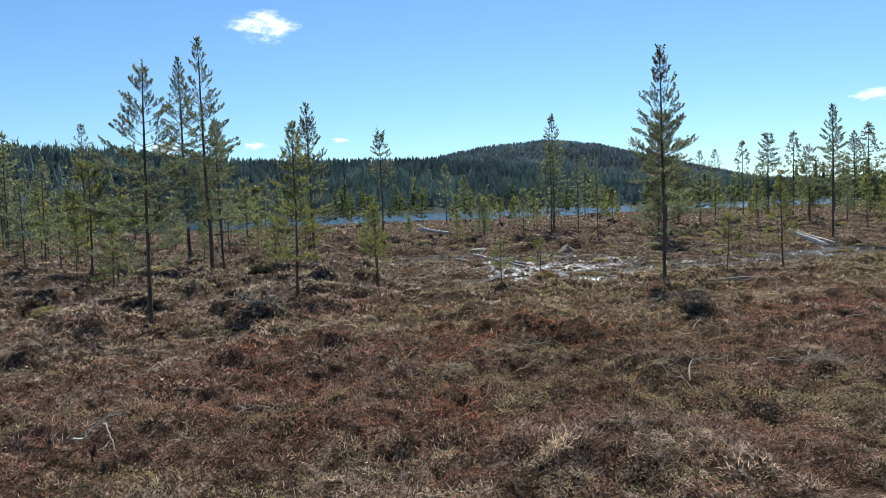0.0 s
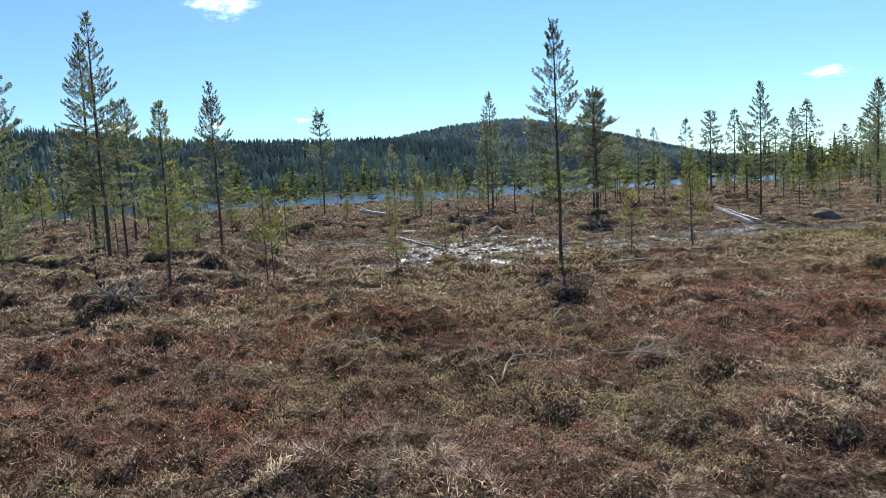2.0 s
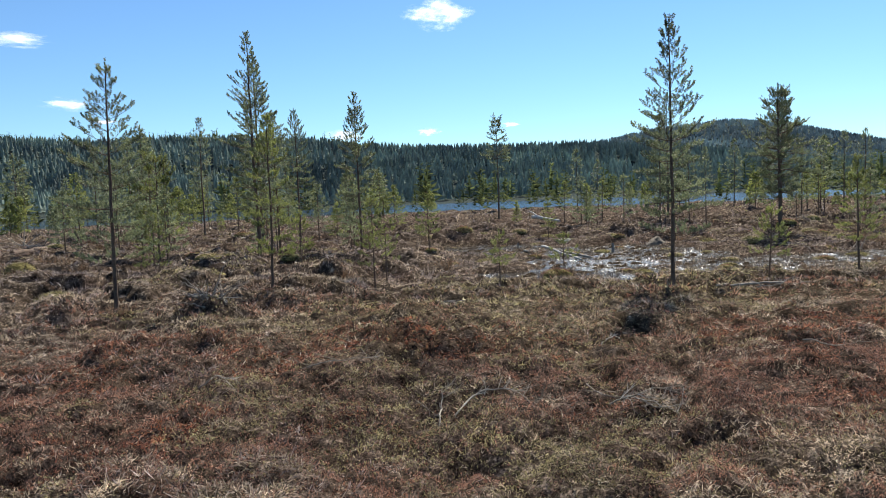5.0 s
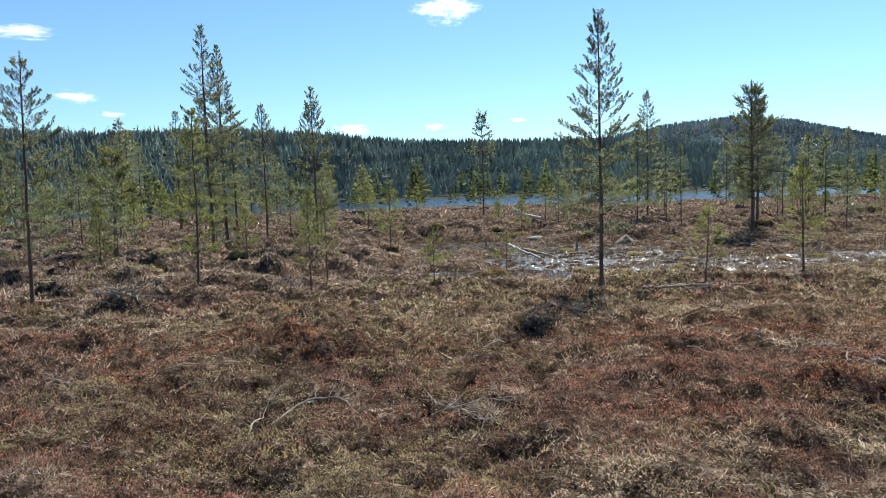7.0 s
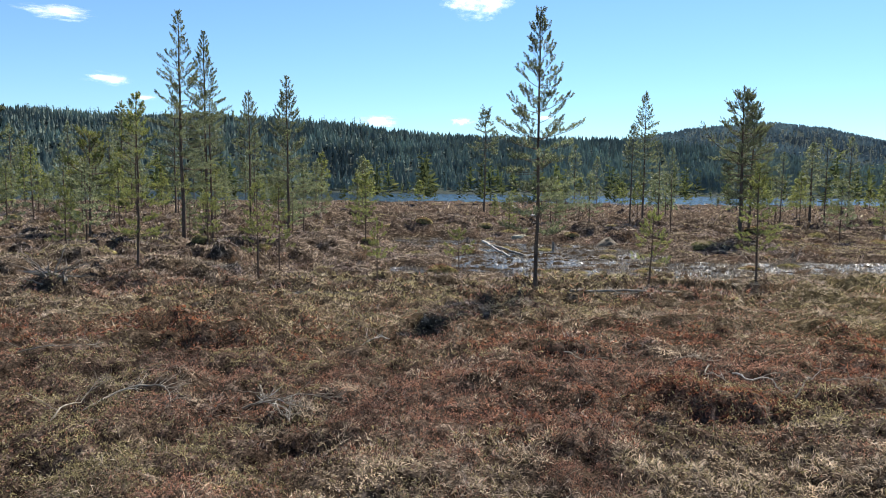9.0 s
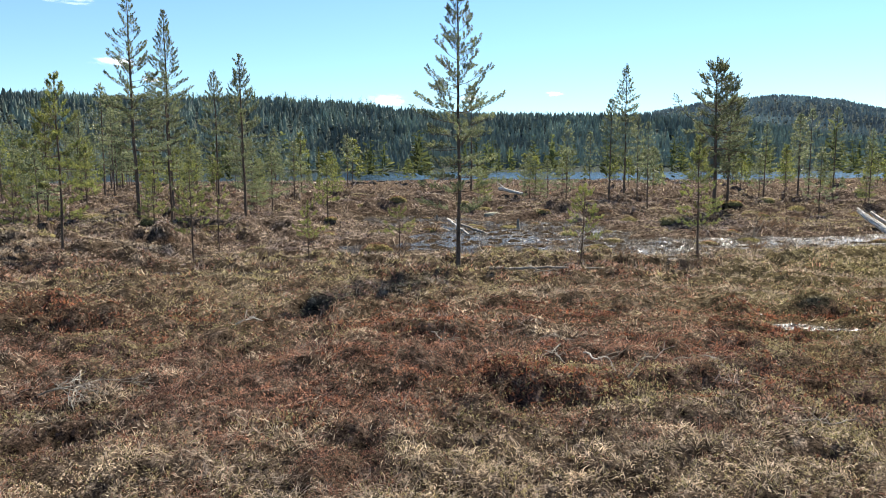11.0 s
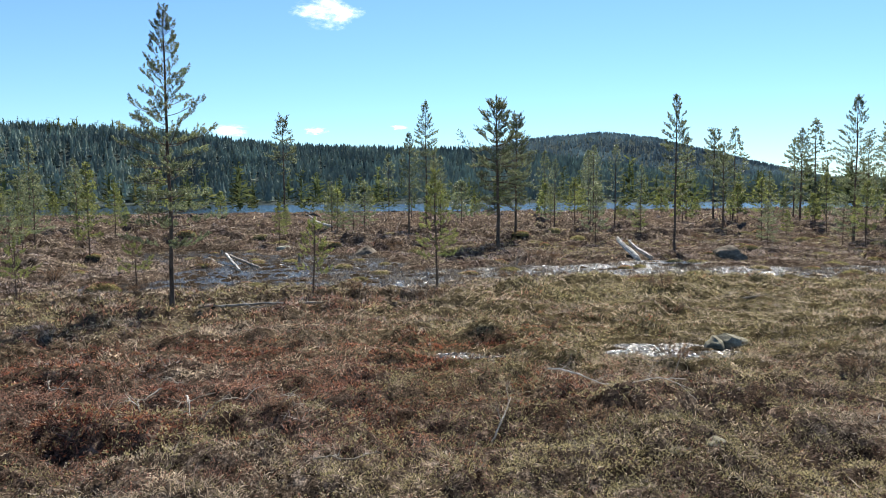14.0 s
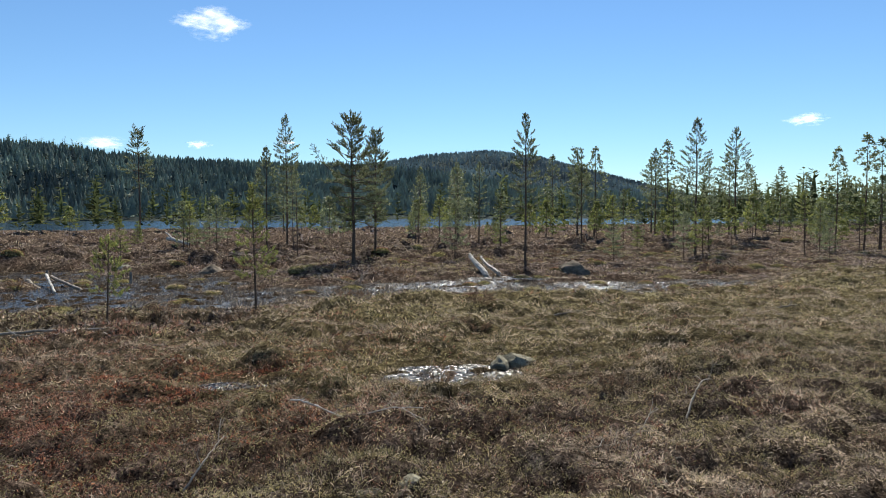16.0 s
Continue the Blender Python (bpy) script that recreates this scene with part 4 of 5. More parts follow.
def pool_stems():
    """Short stems standing in the shallow water."""
    g = Geo()
    for p in POOLS:
        far = p[1] > 21
        n = int(4 * p[2] * p[3] * 2.6 * (190 if far else 260))
        x, y = p[0] + crng.uniform(-1.4, 1.4, n) * max(p[2], p[3]), p[1] + crng.uniform(-1.4, 1.4, n) * max(p[2], p[3])
        level = FLARK_Z if far else POOL_Z
        ok = (ellipse(x, y, *p) < 1.2) & (N4(x, y, 0.6, 2) > -0.18)
        x, y = x[ok], y[ok]
        h = height(x, y)
        ok = h < level + 0.01
        x, y, h = x[ok], y[ok], h[ok]
        n = len(x)
        big = 1.9 if far else 1.0
        blades(g, np.stack([x, y, np.maximum(h, level - 0.06)], 1), np.stack([crng.normal(0, 0.3, n), crng.normal(0, 0.3, n), np.ones(n)], 1),
               crng.uniform(0.06, 0.17, n) * (1.1 if far else 0.8), crng.uniform(0.006, 0.013, n) * big, 0.3, crng)
    tagged(new("pool_stems", g.mesh("pool_stems", REED, False)), "short brown sedge stems standing in the pools", "plants", kind="stuff")


pool_stems()


def dwarf_shrub(seed):
    """A knee-high clump of dark wiry twigs."""
    rng = np.random.default_rng(seed)
    ob = new("dwarf_shrub")
    stems, leaf = Geo(), Geo()
    tips, ways = [], []
    for s in range(26):
        a = rng.uniform(0, 6.28)
        w = unit(np.array([math.cos(a) * 0.8, math.sin(a) * 0.8, rng.uniform(0.7, 1.6)]))
        p = np.array([math.cos(a), math.sin(a), 0]) * rng.uniform(0.02, 0.16)
        L = rng.uniform(0.14, 0.34)
        q = p + w * L * 0.55
        e = q + unit(w + rng.normal(0, 0.35, 3)) * L * 0.45
        tube(stems, np.array([p - (0, 0, 0.05), q, e]), np.array([0.006, 0.004, 0.002]), 3, False)
        for f in (0.45, 0.7, 0.85, 1.0):
            tips.append(q + (e - q) * (f - 0.4) / 0.6 if f > 0.5 else q)
            ways.append(w)
    tips, ways = np.array(tips), np.array(ways)
    needles(leaf, tips, ways, 7, 0.05, 0.014, 0.06, rng)
    part("woody_base", stems.mesh("shrub_stems", SHRUB), ob)
    part("foliage", leaf.mesh("shrub_leaves", SHRUB, False), ob)
    return tagged(ob, "dark brown wiry dwarf shrub among the heather", "shrub", "dwarf shrubs")


SHRUBS = [(15.0, 12.6), (15.45, 12.75), (15.25, 13.1), (15.8, 12.9), (9.1, 11.6), (9.5, 11.7), (2.0, 13.2), (2.8, 13.3), (1.3, 13.3), (14.0, 17.9), (14.4, 17.9), (10.7, 17.4), (12.1, 23.6),
          (12.5, 23.5), (-4.2, 22.9), (-3.7, 23.0), (13.0, 41.2), (13.8, 41.4), (17.7, 21.4), (18.2, 21.5), (8.6, 44.4), (7.8, 44.5), (32.0, 38.1), (31.5, 38.3), (32.6, 38.3), (5.9, 12.5),
          (11.8, 12.6), (17.6, 13.9), (19.4, 15.6), (20.6, 16.2), (4.9, 12.9), (-3.0, 11.6), (13.7, 14.4), (16.9, 15.9)]
for n in range(130):
    s, x = crng.uniform(13, 46), crng.uniform(-26, 46)
    if wetness(np.array(x), np.array(s + 0.35 * x)) < 0.1 and abs(x - 8) < 10 + 0.8 * s:
        SHRUBS.append((x, s + 0.35 * x))
KINDS = [dwarf_shrub(s) for s in (61, 62, 63)]
for n, (x, y) in enumerate(SHRUBS):
    size = crng.uniform(0.6, 1.05) * (1.0 if y < 22 else 1.5)
    m = pose(x, y, float(height(x, y)) - 0.02, 0, 0, crng.uniform(0, 360)) @ Matrix.Diagonal((size, size, size * 0.85, 1))
    if n < 3:
        KINDS[n].matrix_basis = m
    else:
        copy_thing(KINDS[n % 3], m @ Matrix.Diagonal([1 / s for s in KINDS[n % 3].scale] + [1]))



def tussock(seed, mat, label):
    """A rounded peaty hummock with a shock of grass."""
    rng = np.random.default_rng(seed)
    ob = new("tussock")
    mound, grass = Geo(), Geo()
    rings, around = 5, 12
    a = np.arange(around) * 6.2832 / around
    pts = []
    for i in range(rings + 1):
        f = i / rings
        r = 0.5 * math.cos(f * 1.5) * (1 + 0.16 * np.sin(3 * a + seed) + rng.normal(0, 0.05, around))
        pts.append(np.stack([r * np.cos(a), r * np.sin(a), np.full(around, -0.08 + 0.36 * math.sin(f * 1.57)) + rng.normal(0, 0.015, around)], 1))
    i, j = np.meshgrid(np.arange(rings), np.arange(around), indexing="ij")
    mound.put(np.concatenate(pts), np.stack([i * around + j, i * around + (j + 1) % around, (i + 1) * around + (j + 1) % around, (i + 1) * around + j], -1).reshape(-1, 4))
    n = 620
    u, v = rng.uniform(0, 6.2832, n), rng.uniform(0.1, 1, n)
    base = np.stack([0.5 * np.cos(v * 1.5) * np.cos(u), 0.5 * np.cos(v * 1.5) * np.sin(u), -0.08 + 0.36 * np.sin(v * 1.57)], 1)
    way = np.stack([np.cos(u) * 0.7, np.sin(u) * 0.7, np.full(n, 0.9)], 1) + rng.normal(0, 0.35, (n, 3))
    blades(grass, base, way, rng.uniform(0.04, 0.11, n), rng.uniform(0.009, 0.018, n), 0.3, rng, True)
    part("mound", mound.mesh("tussock_mound", MIRE), ob)
    tagged(part("grass", grass.mesh("tussock_grass", mat, False), ob), kind="stuff")
    return tagged(ob, label, "tussock", "tussocks on the mire")


MOULDS = [tussock(71, SEDGE, "rounded peaty tussock tufted with dry straw sedge"), tussock(72, OLIVE, "rounded peaty tussock tufted with dull green crowberry"),
          tussock(73, HEATHER, "rounded peaty tussock tufted with brown heather")]
placed = 0
while placed < 170:
    s, x = crng.uniform(22, 54), crng.uniform(-30, 50)
    y = s + 0.35 * x
    if wetness(np.array(x), np.array(y)) > 0.03 or abs(x - 10) > 12 + 0.75 * s:
        continue
    size = crng.uniform(0.6, 1.25)
    m = pose(x, y, float(height(x, y)) - 0.05, 0, 0, crng.uniform(0, 360)) @ Matrix.Diagonal((size, size, size * crng.uniform(0.5, 0.95), 1))
    first = MOULDS[placed % 3]
    if placed < 3:
        first.matrix_basis = m
    else:
        copy_thing(first, m @ Matrix.Diagonal([1 / c for c in first.scale] + [1]))
    placed += 1
for p in POOLS:
    for k in range(3 if p[1] > 21 and p[2] > 1.5 else 0):
        x, y = p[0] + crng.uniform(-0.9, 0.9) * p[2], p[1] + crng.uniform(-0.9, 0.9) * p[3]
        size = crng.uniform(0.5, 0.95)
        copy_thing(MOULDS[k], pose(x, y, FLARK_Z - 0.02, 0, 0, crng.uniform(0, 360)) @ Matrix.Diagonal((size, size, size * crng.uniform(0.5, 0.8), 1)) @ Matrix.Diagonal([1 / c for c in MOULDS[k].scale] + [1]))

# ---------- clouds, far off ----------
def cloud_material():
    m, n, l = material("cloud")
    co = n.new("ShaderNodeTexCoord").outputs["Object"]
    info = n.new("ShaderNodeObjectInfo").outputs["Random"]
    a = add(n, "ShaderNodeTexNoise", Scale=2.6, Detail=9.0, Roughness=0.58)
    a.noise_dimensions = "4D"
    l.new(co, a.inputs["Vector"])
    sh = n.new("ShaderNodeMath")
    sh.operation, sh.inputs[1].default_value = "MULTIPLY", 40
    l.new(info, sh.inputs[0])
    l.new(sh.outputs[0], a.inputs["W"])
    ln = n.new("ShaderNodeVectorMath")
    ln.operation = "LENGTH"
    l.new(co, ln.inputs[0])
    fall = n.new("ShaderNodeMapRange")
    fall.inputs[1].default_value, fall.inputs[2].default_value, fall.inputs[3].default_value, fall.inputs[4].default_value = 0.1, 1.0, 0.34, -0.62
    l.new(ln.outputs["Value"], fall.inputs[0])
    wide = n.new("ShaderNodeMath")
    wide.operation, wide.inputs[1].default_value, wide.inputs[2].default_value = "MULTIPLY_ADD", 1.25, -0.06
    l.new(a.outputs["Fac"], wide.inputs[0])
    s = n.new("ShaderNodeMath")
    l.new(wide.outputs[0], s.inputs[0])
    l.new(fall.outputs[0], s.inputs[1])
    alpha = n.new("ShaderNodeMapRange")
    alpha.inputs[1].default_value, alpha.inputs[2].default_value = 0.34, 1.0
    alpha.interpolation_type = "SMOOTHSTEP"
    l.new(s.outputs[0], alpha.inputs[0])
    d = add(n, "ShaderNodeBsdfTranslucent", Color=(0.92, 0.93, 0.95, 1))
    t = n.new("ShaderNodeBsdfTransparent")
    mx = n.new("ShaderNodeMixShader")
    l.new(alpha.outputs[0], mx.inputs[0])
    l.new(t.outputs[0], mx.inputs[1])
    l.new(d.outputs[0], mx.inputs[2])
    l.new(mx.outputs[0], n.new("ShaderNodeOutputMaterial").inputs[0])
    return m


CLOUD = cloud_material()


def cloud(az, el, wide, tall):
    """A small fair-weather cloud at a bearing and elevation in degrees; sizes in degrees."""
    r = 4300.0
    g = Geo()
    u = np.linspace(-1, 1, 13)
    U, V = np.meshgrid(u, u)
    Z = 0.25 * (1 - U ** 2) * (1 - V ** 2)
    i, j = np.meshgrid(np.arange(12), np.arange(12), indexing="ij")
    a = i * 13 + j
    g.put(np.stack([U, V, Z], -1), np.stack([a, a + 1, a + 14, a + 13], -1).reshape(-1, 4))
    ob = new("cloud", g.mesh("cloud", CLOUD))
    a, e = radians(az), radians(el)
    at = Vector((8 + r * math.sin(a) * math.cos(e), 3 + r * math.cos(a) * math.cos(e), r * math.sin(e)))
    sx, sy = r * math.tan(radians(wide / 2)), r * math.tan(radians(tall / 2))
    ob.matrix_world = look(at, at * 2) @ Matrix.Diagonal((sx, sy, 60, 1))
    tagged(ob, "small bright white fair-weather cloud", "cloud", kind="structure")


for row in ((-13.5, 14.2, 8.6, 3.9), (31.0, 6.6, 4.8, 1.5), (-21.2, 5.2, 5.6, 1.8), (-14.6, 5.3, 3.0, 1.0), (-41, 7.6, 5.6, 1.6), (-44, 11.8, 8.0, 1.7), (-28, 16.8, 5.0, 1.4),
            (-38.5, 6.4, 3.0, 0.9), (-8.0, 5.6, 2.4, 0.8), (-23, 17.4, 2.0, 0.8)):
    cloud(*row)

# ---------- fallen wood ----------
def rod(geo, pts, r0, r1, sides=7, rng=RNG, rough=0.0):
    pts = np.array(pts, float)
    k = np.linspace(0, len(pts) - 1, max(6, 4 * len(pts)))
    fine = np.stack([np.interp(k, np.arange(len(pts)), pts[:, a]) for a in range(3)], 1)
    fine[1:-1] += rng.normal(0, rough, (len(fine) - 2, 3))
    tube(geo, fine, np.linspace(r0, r1, len(fine)) * rng.uniform(0.88, 1.1, len(fine)), sides)
    return fine


def log(a, b, r0, r1, seed, label, name="fallen_log", mat=GREY_WOOD):
    rng = np.random.default_rng(seed)
    g = Geo()
    a, b = np.array(a, float), np.array(b, float)
    way = b - a
    fine = rod(g, [a] + [a + way * f + rng.normal(0, 0.2 * r0, 3) for f in (0.2, 0.4, 0.6, 0.8)] + [b], r0, r1, 9, rng, 0.012)
    ob = new(name)
    ob.location = tuple(fine[0])
    for s in range(3):
        p = fine[rng.integers(3, len(fine) - 2)] - fine[0]
        w = unit(rng.normal(0, 1, 3) + np.array([0, 0, 0.8]))
        stub = Geo()
        tube(stub, np.array([p, p + w * (r0 + 0.06), p + w * (r0 + 0.13)]), np.array([0.022, 0.017, 0.008]), 5)
        part("branch_stub", stub.mesh("branch_stub", mat), ob)
    g.v = [v - fine[0] for v in g.v]
    part("stem", g.mesh("log_stem", mat), ob)
    return tagged(ob, label, "log", "fallen logs")


def split_log(a, b, r0, r1, seed, label):
    """A weathered trunk, grooved along the grain and splintered at its ends."""
    rng = np.random.default_rng(seed)
    a, b = np.array(a, float), np.array(b, float)
    way = unit((b - a)[None])[0]
    side = unit(np.cross(way, (0, 0, 1.0))[None])[0]
    up = np.cross(side, way)
    sides, rings = 16, 22
    ang = np.arange(sides) / sides * 2 * math.pi
    groove = 1 + 0.2 * np.sin(3 * ang + rng.uniform(0, 6)) + rng.normal(0, 0.12, sides)
    splinter = rng.uniform(-0.3, 0.12, (2, sides))
    verts = []
    for i in range(rings):
        f = i / (rings - 1)
        r = (r0 + (r1 - r0) * f) * groove * rng.uniform(0.9, 1.1, sides) * (0.75 if i in (0, rings - 1) else 1.0)
        along = np.where(i == 0, splinter[0], np.where(i == rings - 1, -splinter[1], 0.0)) * 0.9
        bow = 0.05 * math.sin(f * 3.1 + seed) * up + 0.04 * math.sin(f * 5.3 + seed) * side
        verts.append((a + (b - a) * f + bow)[None] - a + way * along[:, None] + side * (np.cos(ang) * r)[:, None] + up * (np.sin(ang) * r)[:, None])
    g = Geo()
    i, j = np.meshgrid(np.arange(rings - 1), np.arange(sides), indexing="ij")
    k = (j + 1) % sides
    g.put(np.concatenate(verts), np.stack([i * sides + j, i * sides + k, (i + 1) * sides + k, (i + 1) * sides + j], -1).reshape(-1, 4))
    for end, ring in ((0, verts[0]), (1, verts[-1])):
        g.put(np.concatenate([ring, ring.mean(0)[None] + way * (0.15 if end == 0 else -0.15)]), np.stack([np.arange(sides), (np.arange(sides) + 1) % sides, np.full(sides, sides)], -1))
    ob = new("fallen_log")
    ob.location = tuple(a)
    part("stem", g.mesh("split_stem", PALE_WOOD, False), ob)
    for n in range(3):
        stub = Geo()
        p = (b - a) * rng.uniform(0.15, 0.85) + up * r1 * 0.8
        w = unit((rng.normal(0, 0.6, 3) + np.array([0, 0, 1.0]))[None])[0]
        tube(stub, np.array([p, p + w * 0.07, p + w * 0.15]), np.array([0.028, 0.02, 0.008]), 5)
        part("branch_stub", stub.mesh("branch_stub", PALE_WOOD), ob)
    return tagged(ob, label, "log", "fallen logs")


def gz(x, y, up=0.0):
    return (x, y, float(height(x, y)) + up)


split_log(gz(20.6, 38.5, 0.06), (20.2, 41.7, 0.5), 0.125, 0.085, 1, "splintered white fallen log propped on a hummock")
split_log(gz(21.2, 38.7, 0.06), (20.72, 41.7, 0.4), 0.09, 0.06, 2, "splintered white fallen log beside another")
log(gz(0.6, 37.4, 0.3), gz(2.2, 35.1, 0.08), 0.075, 0.06, 3, "weathered grey fallen log lying in the wet hollow")
log(gz(1.5, 37.2, 0.4), gz(3.6, 33.3, 0.05), 0.065, 0.05, 4, "bleached pale fallen log lying in the wet hollow", mat=PALE_WOOD)
log(gz(1.7, 37.2, 0.36), gz(4.8, 33.7, 0.06), 0.07, 0.05, 5, "weathered grey fallen log lying in the wet hollow")
log(gz(-2.2, 66.0, 0.75), gz(0.4, 62.6, 0.25), 0.16, 0.12, 13, "bleached white fallen trunk with a raised forked end", mat=PALE_WOOD)
log(gz(-1.6, 65.2, 0.55), gz(-2.6, 66.6, 1.15), 0.08, 0.04, 14, "bleached white broken bough leaning on a fallen trunk", "fallen_bough", mat=PALE_WOOD)
log(gz(7.5, 20.4, 0.07), gz(10.4, 22.3, 0.09), 0.034, 0.022, 6, "thin grey fallen pole on the heather", "fallen_pole")
log(gz(-20.1, 28.6, 0.08), gz(-16.1, 26.3, 0.06), 0.07, 0.05, 7, "thin grey fallen trunk among the pines")
log(gz(19.4, 23.3, 0.07), gz(20.9, 23.1, 0.07), 0.03, 0.02, 8, "thin pale pole lying on the mire", "fallen_pole")
log(gz(26.0, 24.3, 0.06), gz(27.5, 24.7, 0.06), 0.03, 0.02, 9, "thin pale pole lying on the mire", "fallen_pole")


def dead_branch(a, b, r, twigs, seed, via=None, lift=0.17):
    """A bleached fallen branch with forked twigs, lying on the heather from a to b."""
    rng = np.random.default_rng(seed)
    n = 7
    a, b = np.array(a), np.array(b)
    via = np.array(via) if via else (a + b) / 2 + rng.normal(0, 0.06, 2)
    f = np.linspace(0, 1, n)[:, None]
    line = a * (1 - f) * (1 - 2 * f) + 4 * via * f * (1 - f) + b * f * (2 * f - 1)
    P = np.array([gz(x, y, lift * rng.uniform(0.8, 1.3)) for x, y in line])
    P[0, 2] -= 0.08
    P[-1, 2] -= 0.05
    P[1:-1, 2] = np.convolve(P[:, 2], [0.25, 0.5, 0.25], "valid") + rng.normal(0, 0.012, n - 2)
    ob = new("dead_branch")
    ob.location = tuple(P[0])
    L = np.linalg.norm(P[-1] - P[0])
    g = Geo()
    fine = rod(g, P - P[0], r, r * 0.4, 6, rng, 0.004)
    part("stem", g.mesh("branch_stem", PALE_WOOD if r > 0.0125 and twigs > 4 else GREY_WOOD), ob)
    for t in range(twigs):
        i = rng.integers(3, len(fine) - 1)
        way = unit(unit(P[-1] - P[0]) * rng.uniform(0.3, 1) + rng.normal(0, 0.6, 3) * np.array([1, 1, 0.4]) + np.array([0, 0, 0.25]))
        tl = L * rng.uniform(0.15, 0.4)
        tg = Geo()
        q = fine[i]
        q1 = q + way * tl * 0.5 + rng.normal(0, 0.015, 3)
        q2 = q1 + unit(way + rng.normal(0, 0.35, 3)) * tl * 0.5
        rod(tg, [q, q1, q2], r * 0.5, r * 0.2, 4, rng, 0.003)
        for fork in range(2):
            rod(tg, [q1, q1 + unit(way + rng.normal(0, 0.6, 3)) * tl * rng.uniform(0.25, 0.5)], r * 0.3, r * 0.14, 4, rng, 0.002)
        part("twig", tg.mesh("branch_twig", PALE_WOOD if rng.random() < 0.25 else GREY_WOOD), ob)
    return tagged(ob, "bleached grey dead branch with forked twigs on the heather", "branch", "dead branches")


# from, to, radius, twigs, and a point on the way where the branch is bowed
BRANCHES = [((3.26, 9.57), (4.15, 9.9), 0.012, 12, (3.63, 10.25)), ((3.16, 9.22), (2.98, 10.14), 0.011, 6), ((5.0, 10.0), (5.76, 10.61), 0.011, 12), ((5.13, 10.5), (5.75, 9.7), 0.01, 12),
            ((4.7, 10.9), (5.5, 10.2), 0.009, 10), ((14.95, 14.75), (16.6, 13.93), 0.013, 7, (15.6, 14.12)), ((19.93, 14.31), (20.92, 15.56), 0.016, 2), ((10.4, 13.41), (10.86, 12.5), 0.013, 5), ((14.2, 12.65), (14.42, 13.6), 0.013, 2),
            ((-4.14, 7.64), (-3.81, 8.09), 0.013, 5), ((-3.97, 8.0), (-3.52, 7.31), 0.015, 2), ((-2.8, 8.8), (-2.0, 8.2), 0.01, 6), ((11.0, 12.4), (11.3, 13.1), 0.011, 3), ((11.5, 13.2), (12.1, 12.7), 0.009, 6),
            ((8.04, 14.27), (8.77, 13.32), 0.012, 4), ((4.79, 13.84), (5.13, 14.32), 0.013, 6), ((10.1, 13.37), (10.29, 12.49), 0.011, 3), ((8.5, 20.7), (9.4, 20.9), 0.018, 3), ((0.6, 11.2), (1.6, 11.7), 0.01, 6),
            ((18.3, 13.0), (19.2, 13.5), 0.009, 4), ((12.6, 11.2), (13.2, 11.6), 0.008, 5), ((-0.6, 10.4), (0.3, 10.0), 0.009, 6), ((9.6, 14.2), (10.2, 13.6), 0.01, 7)]
for n, row in enumerate(BRANCHES):
    dead_branch(*row[:4], 300 + n, *row[4:])


def brush_pile(x, y, size, seed, label):
    """A low heap of crossed dead twigs over a dark tussock."""
    rng = np.random.default_rng(seed)
    ob = new("brush_pile")
    z = float(height(x, y))
    ob.location = (x, y, z)
    for t in range(22):
        a = rng.uniform(0, 6.28)
        p = np.array([math.cos(a), math.sin(a) * 0.6, 0]) * size * rng.uniform(0.1, 0.8)
        w = unit(np.array([-p[0] * 0.8 + rng.normal(0, size), -p[1] + rng.normal(0, size * 0.6), size * rng.uniform(0.0, 0.55)]))
        p[2] = float(height(x + p[0], y + p[1])) - z + 0.02
        L = size * rng.uniform(0.6, 1.4)
        g = Geo()
        rod(g, [p, p + w * L * 0.5 + rng.normal(0, 0.02, 3), p + w * L], 0.022 * size + 0.006, 0.006, 5, rng, 0.01)
        part("stick", g.mesh("pile_stick", TWIG_WOOD if rng.random() < 0.6 else GREY_WOOD), ob)
    return tagged(ob, label, "brush pile")


log(gz(-24.7, 31.6, 0.15), gz(-26.6, 36.2, 0.12), 0.14, 0.1, 11, "dark decaying fallen trunk among the young pines", mat=BARK)
log(gz(-18.1, 26.8, 0.06), gz(-14.3, 24.3, 0.06), 0.05, 0.03, 12, "thin pale pole lying on the mire", "fallen_pole")
brush_pile(-31.5, 39.8, 1.7, 44, "dark root heap of an uprooted tree")
brush_pile(-4.4, 16.9, 0.75, 41, "dark heap of grey sticks on a peaty tussock")
brush_pile(14.9, 34.7, 0.9, 43, "low heap of dead sticks in the pool")


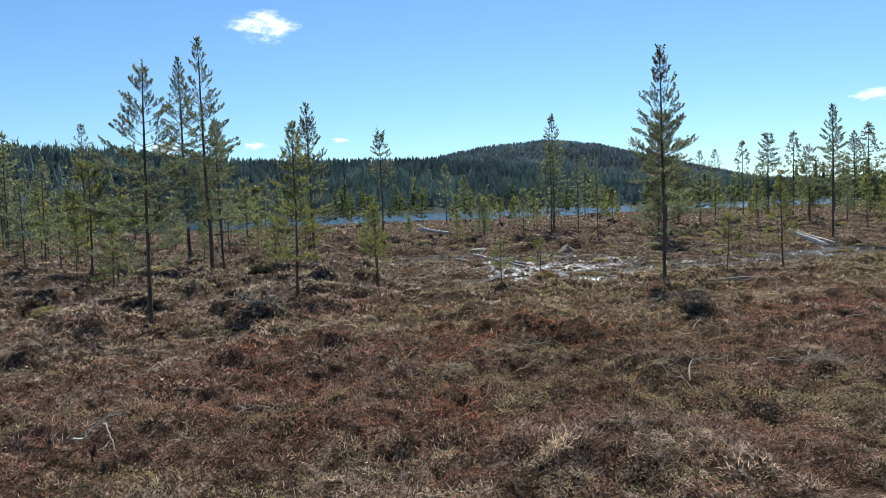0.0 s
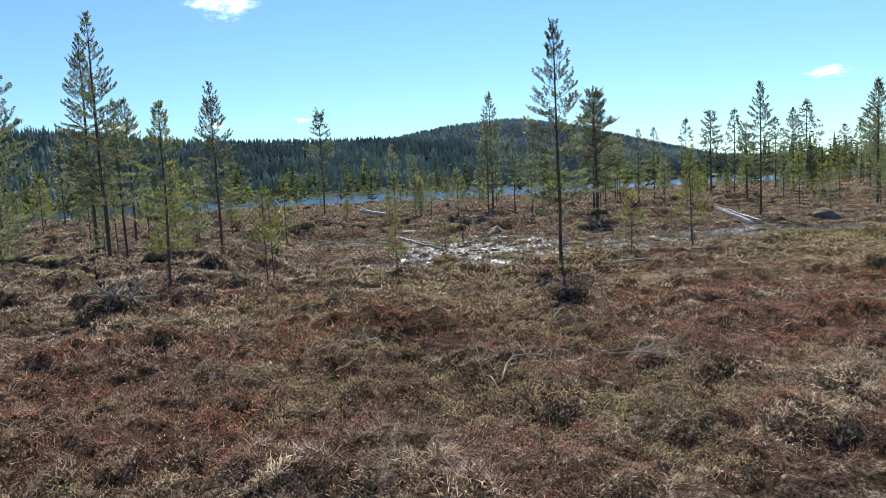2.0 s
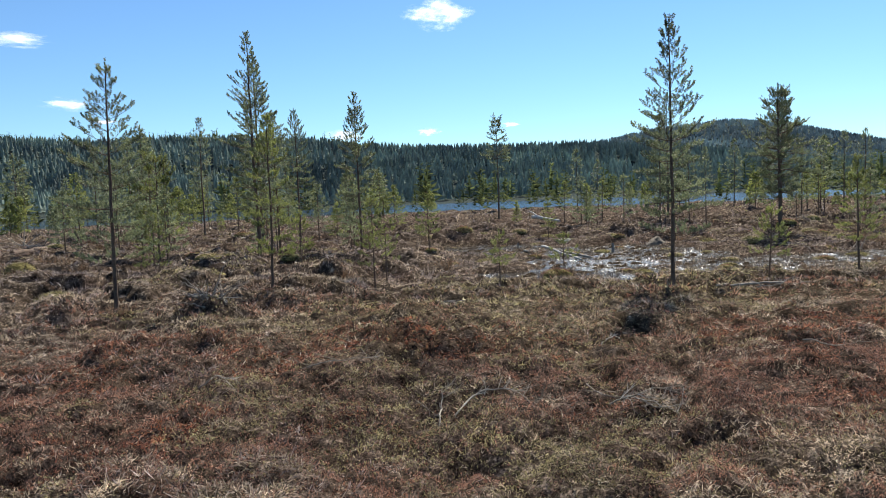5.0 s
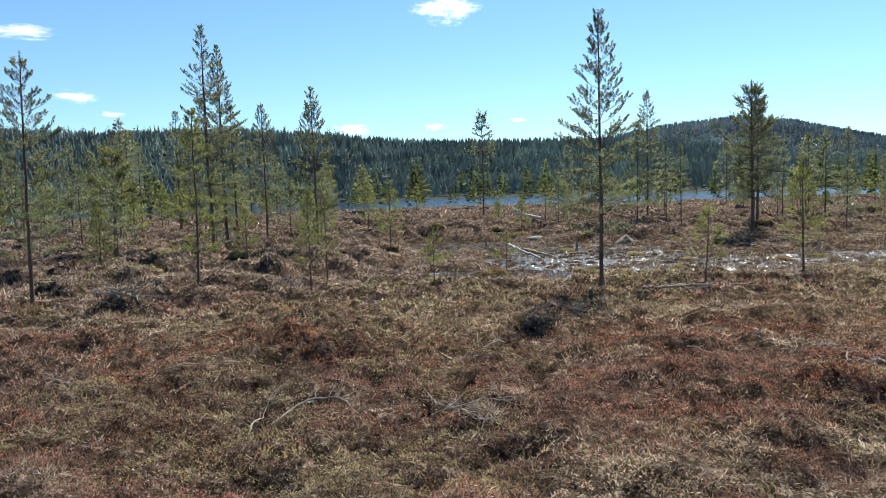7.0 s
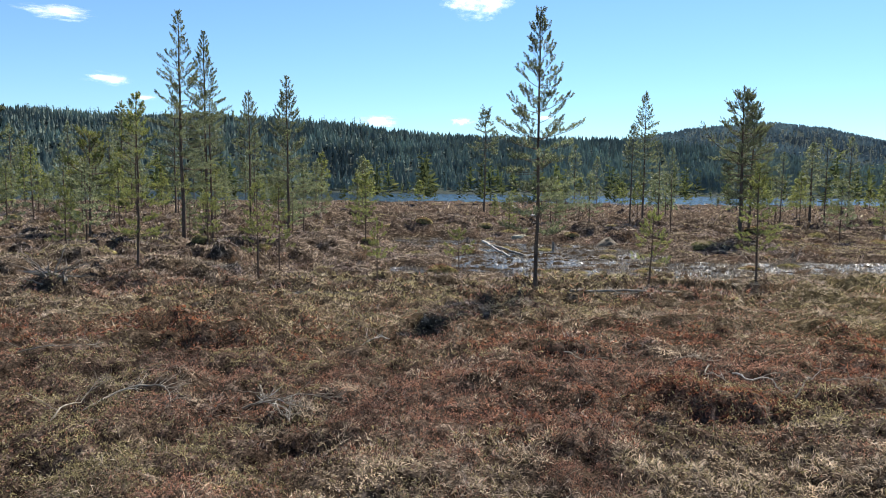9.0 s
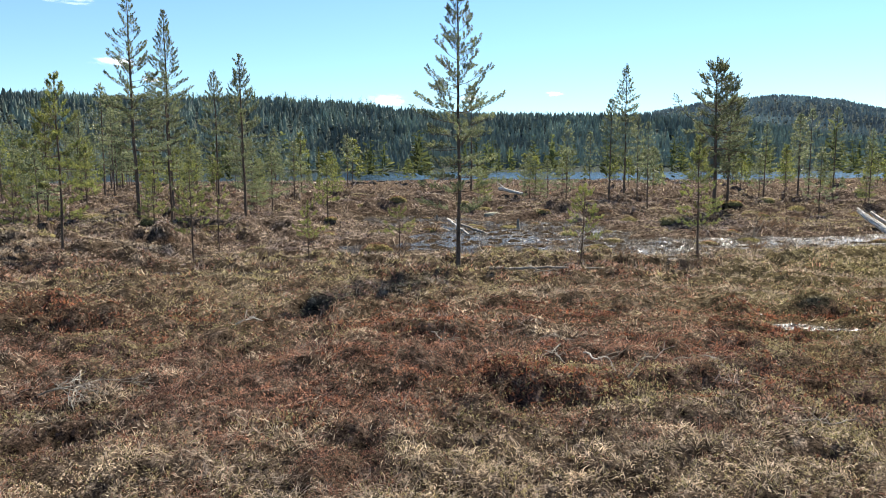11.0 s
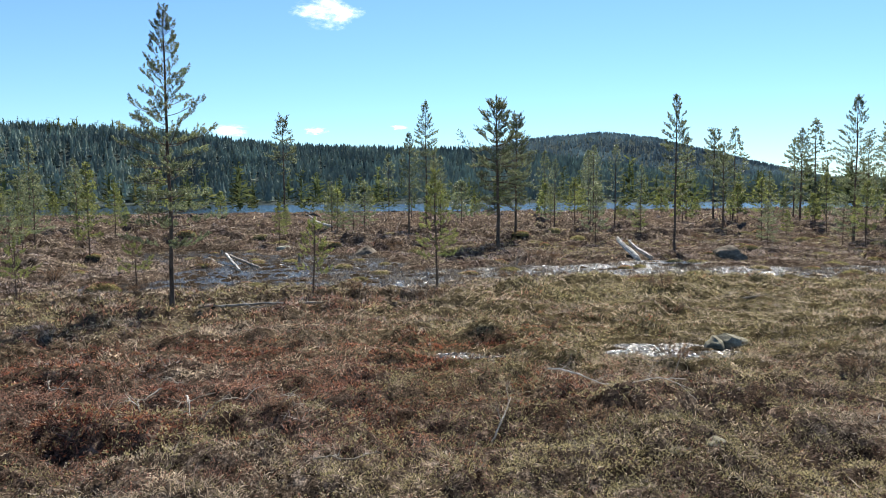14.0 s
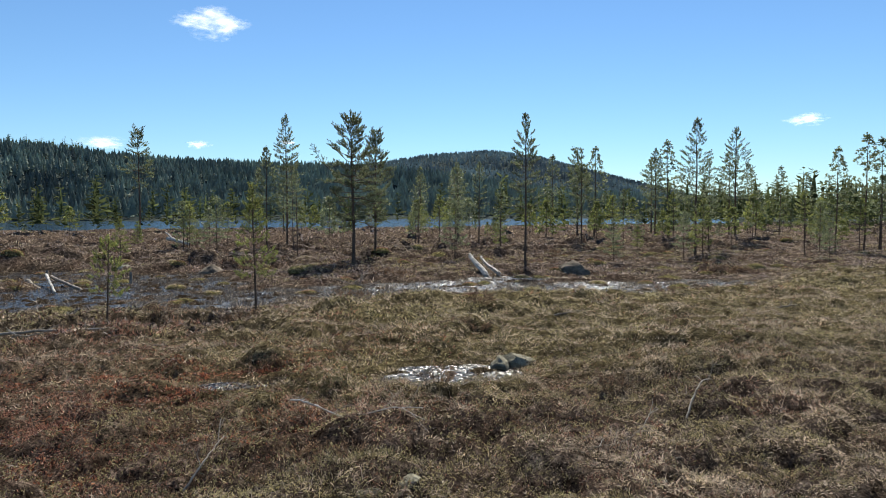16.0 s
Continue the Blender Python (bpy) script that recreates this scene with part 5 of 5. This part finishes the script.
def rock(x, y, sx, sy, sz, seed, label, sink=0.25, mat=STONE):
    bm = bmesh.new()
    bmesh.ops.create_icosphere(bm, subdivisions=4, radius=1.0)
    off = Vector((seed * 3.1, seed * 1.7, 0))
    rr = random.Random(seed)
    cuts = [Vector((rr.uniform(-1, 1), rr.uniform(-1, 1), rr.uniform(-0.2, 1))).normalized() for c in range(9)]
    for v in bm.verts:
        d = v.co.copy()
        for c in cuts:
            d -= c * max(0.0, d.dot(c) - 0.6)
        k = 1 + 0.08 * noise.noise(d * 1.1 + off) + 0.1 * noise.noise(d * 2.8 + off) + 0.07 * noise.noise(d * 7 + off)
        v.co = Vector((d.x * sx, d.y * sy, max(-0.5, d.z) * sz)) * k
    for f in bm.faces:
        f.smooth = True
    me = bpy.data.meshes.new("rock")
    bm.to_mesh(me)
    bm.free()
    me.materials.append(mat)
    ob = new("rock", me)
    ob.location = (x, y, float(height(x, y)) + sz * (0.5 - sink))
    ob.rotation_euler = (0, 0, seed * 0.7)
    return tagged(ob, label, "rock", "rocks on the mire")


rock(18.12, 17.93, 0.28, 0.25, 0.19, 1, "small rounded grey lichened boulder at a bog pool")
rock(18.42, 18.02, 0.36, 0.27, 0.19, 9, "rounded grey lichened boulder leaning on another beside a bog pool")
rock(16.4, 11.95, 0.15, 0.11, 0.05, 2, "flat pale lichened stone among the heather")
rock(16.05, 11.85, 0.13, 0.1, 0.05, 5, "mossy yellow-green stone among the heather")
rock(24.7, 38.7, 0.95, 0.7, 0.6, 3, "broad low boulder with a pale lichen crown among hummocks", 0.3, MOSSY)
rock(7.2, 42.0, 1.0, 0.6, 0.42, 6, "low grey boulder crusted with lichen by the wet hollow", 0.4, MOSSY)
rock(2.05, 44.2, 0.8, 0.45, 0.24, 8, "flat grey lichened boulder at the pool's edge", 0.2, LICHEN)
rock(25.0, 21.3, 0.15, 0.1, 0.1, 4, "small grey stone standing in the sedge")


def stump(x, y, h, r, label):
    g = Geo()
    tube(g, np.array([(0, 0, -0.1), (0.01, 0, h * 0.5), (0.0, 0.015, h)]), np.array([r * 1.25, r, r * 0.9]), 8)
    ob = new("stump")
    ob.location = gz(x, y)
    part("stem", g.mesh("stump_stem", GREY_WOOD), ob)
    tagged(ob, label, "stump")


stump(-0.2, 40.9, 0.4, 0.06, "short bleached white stump among the sedge")
stump(4.9, 37.5, 0.42, 0.06, "short bleached white stump standing in the wet hollow")
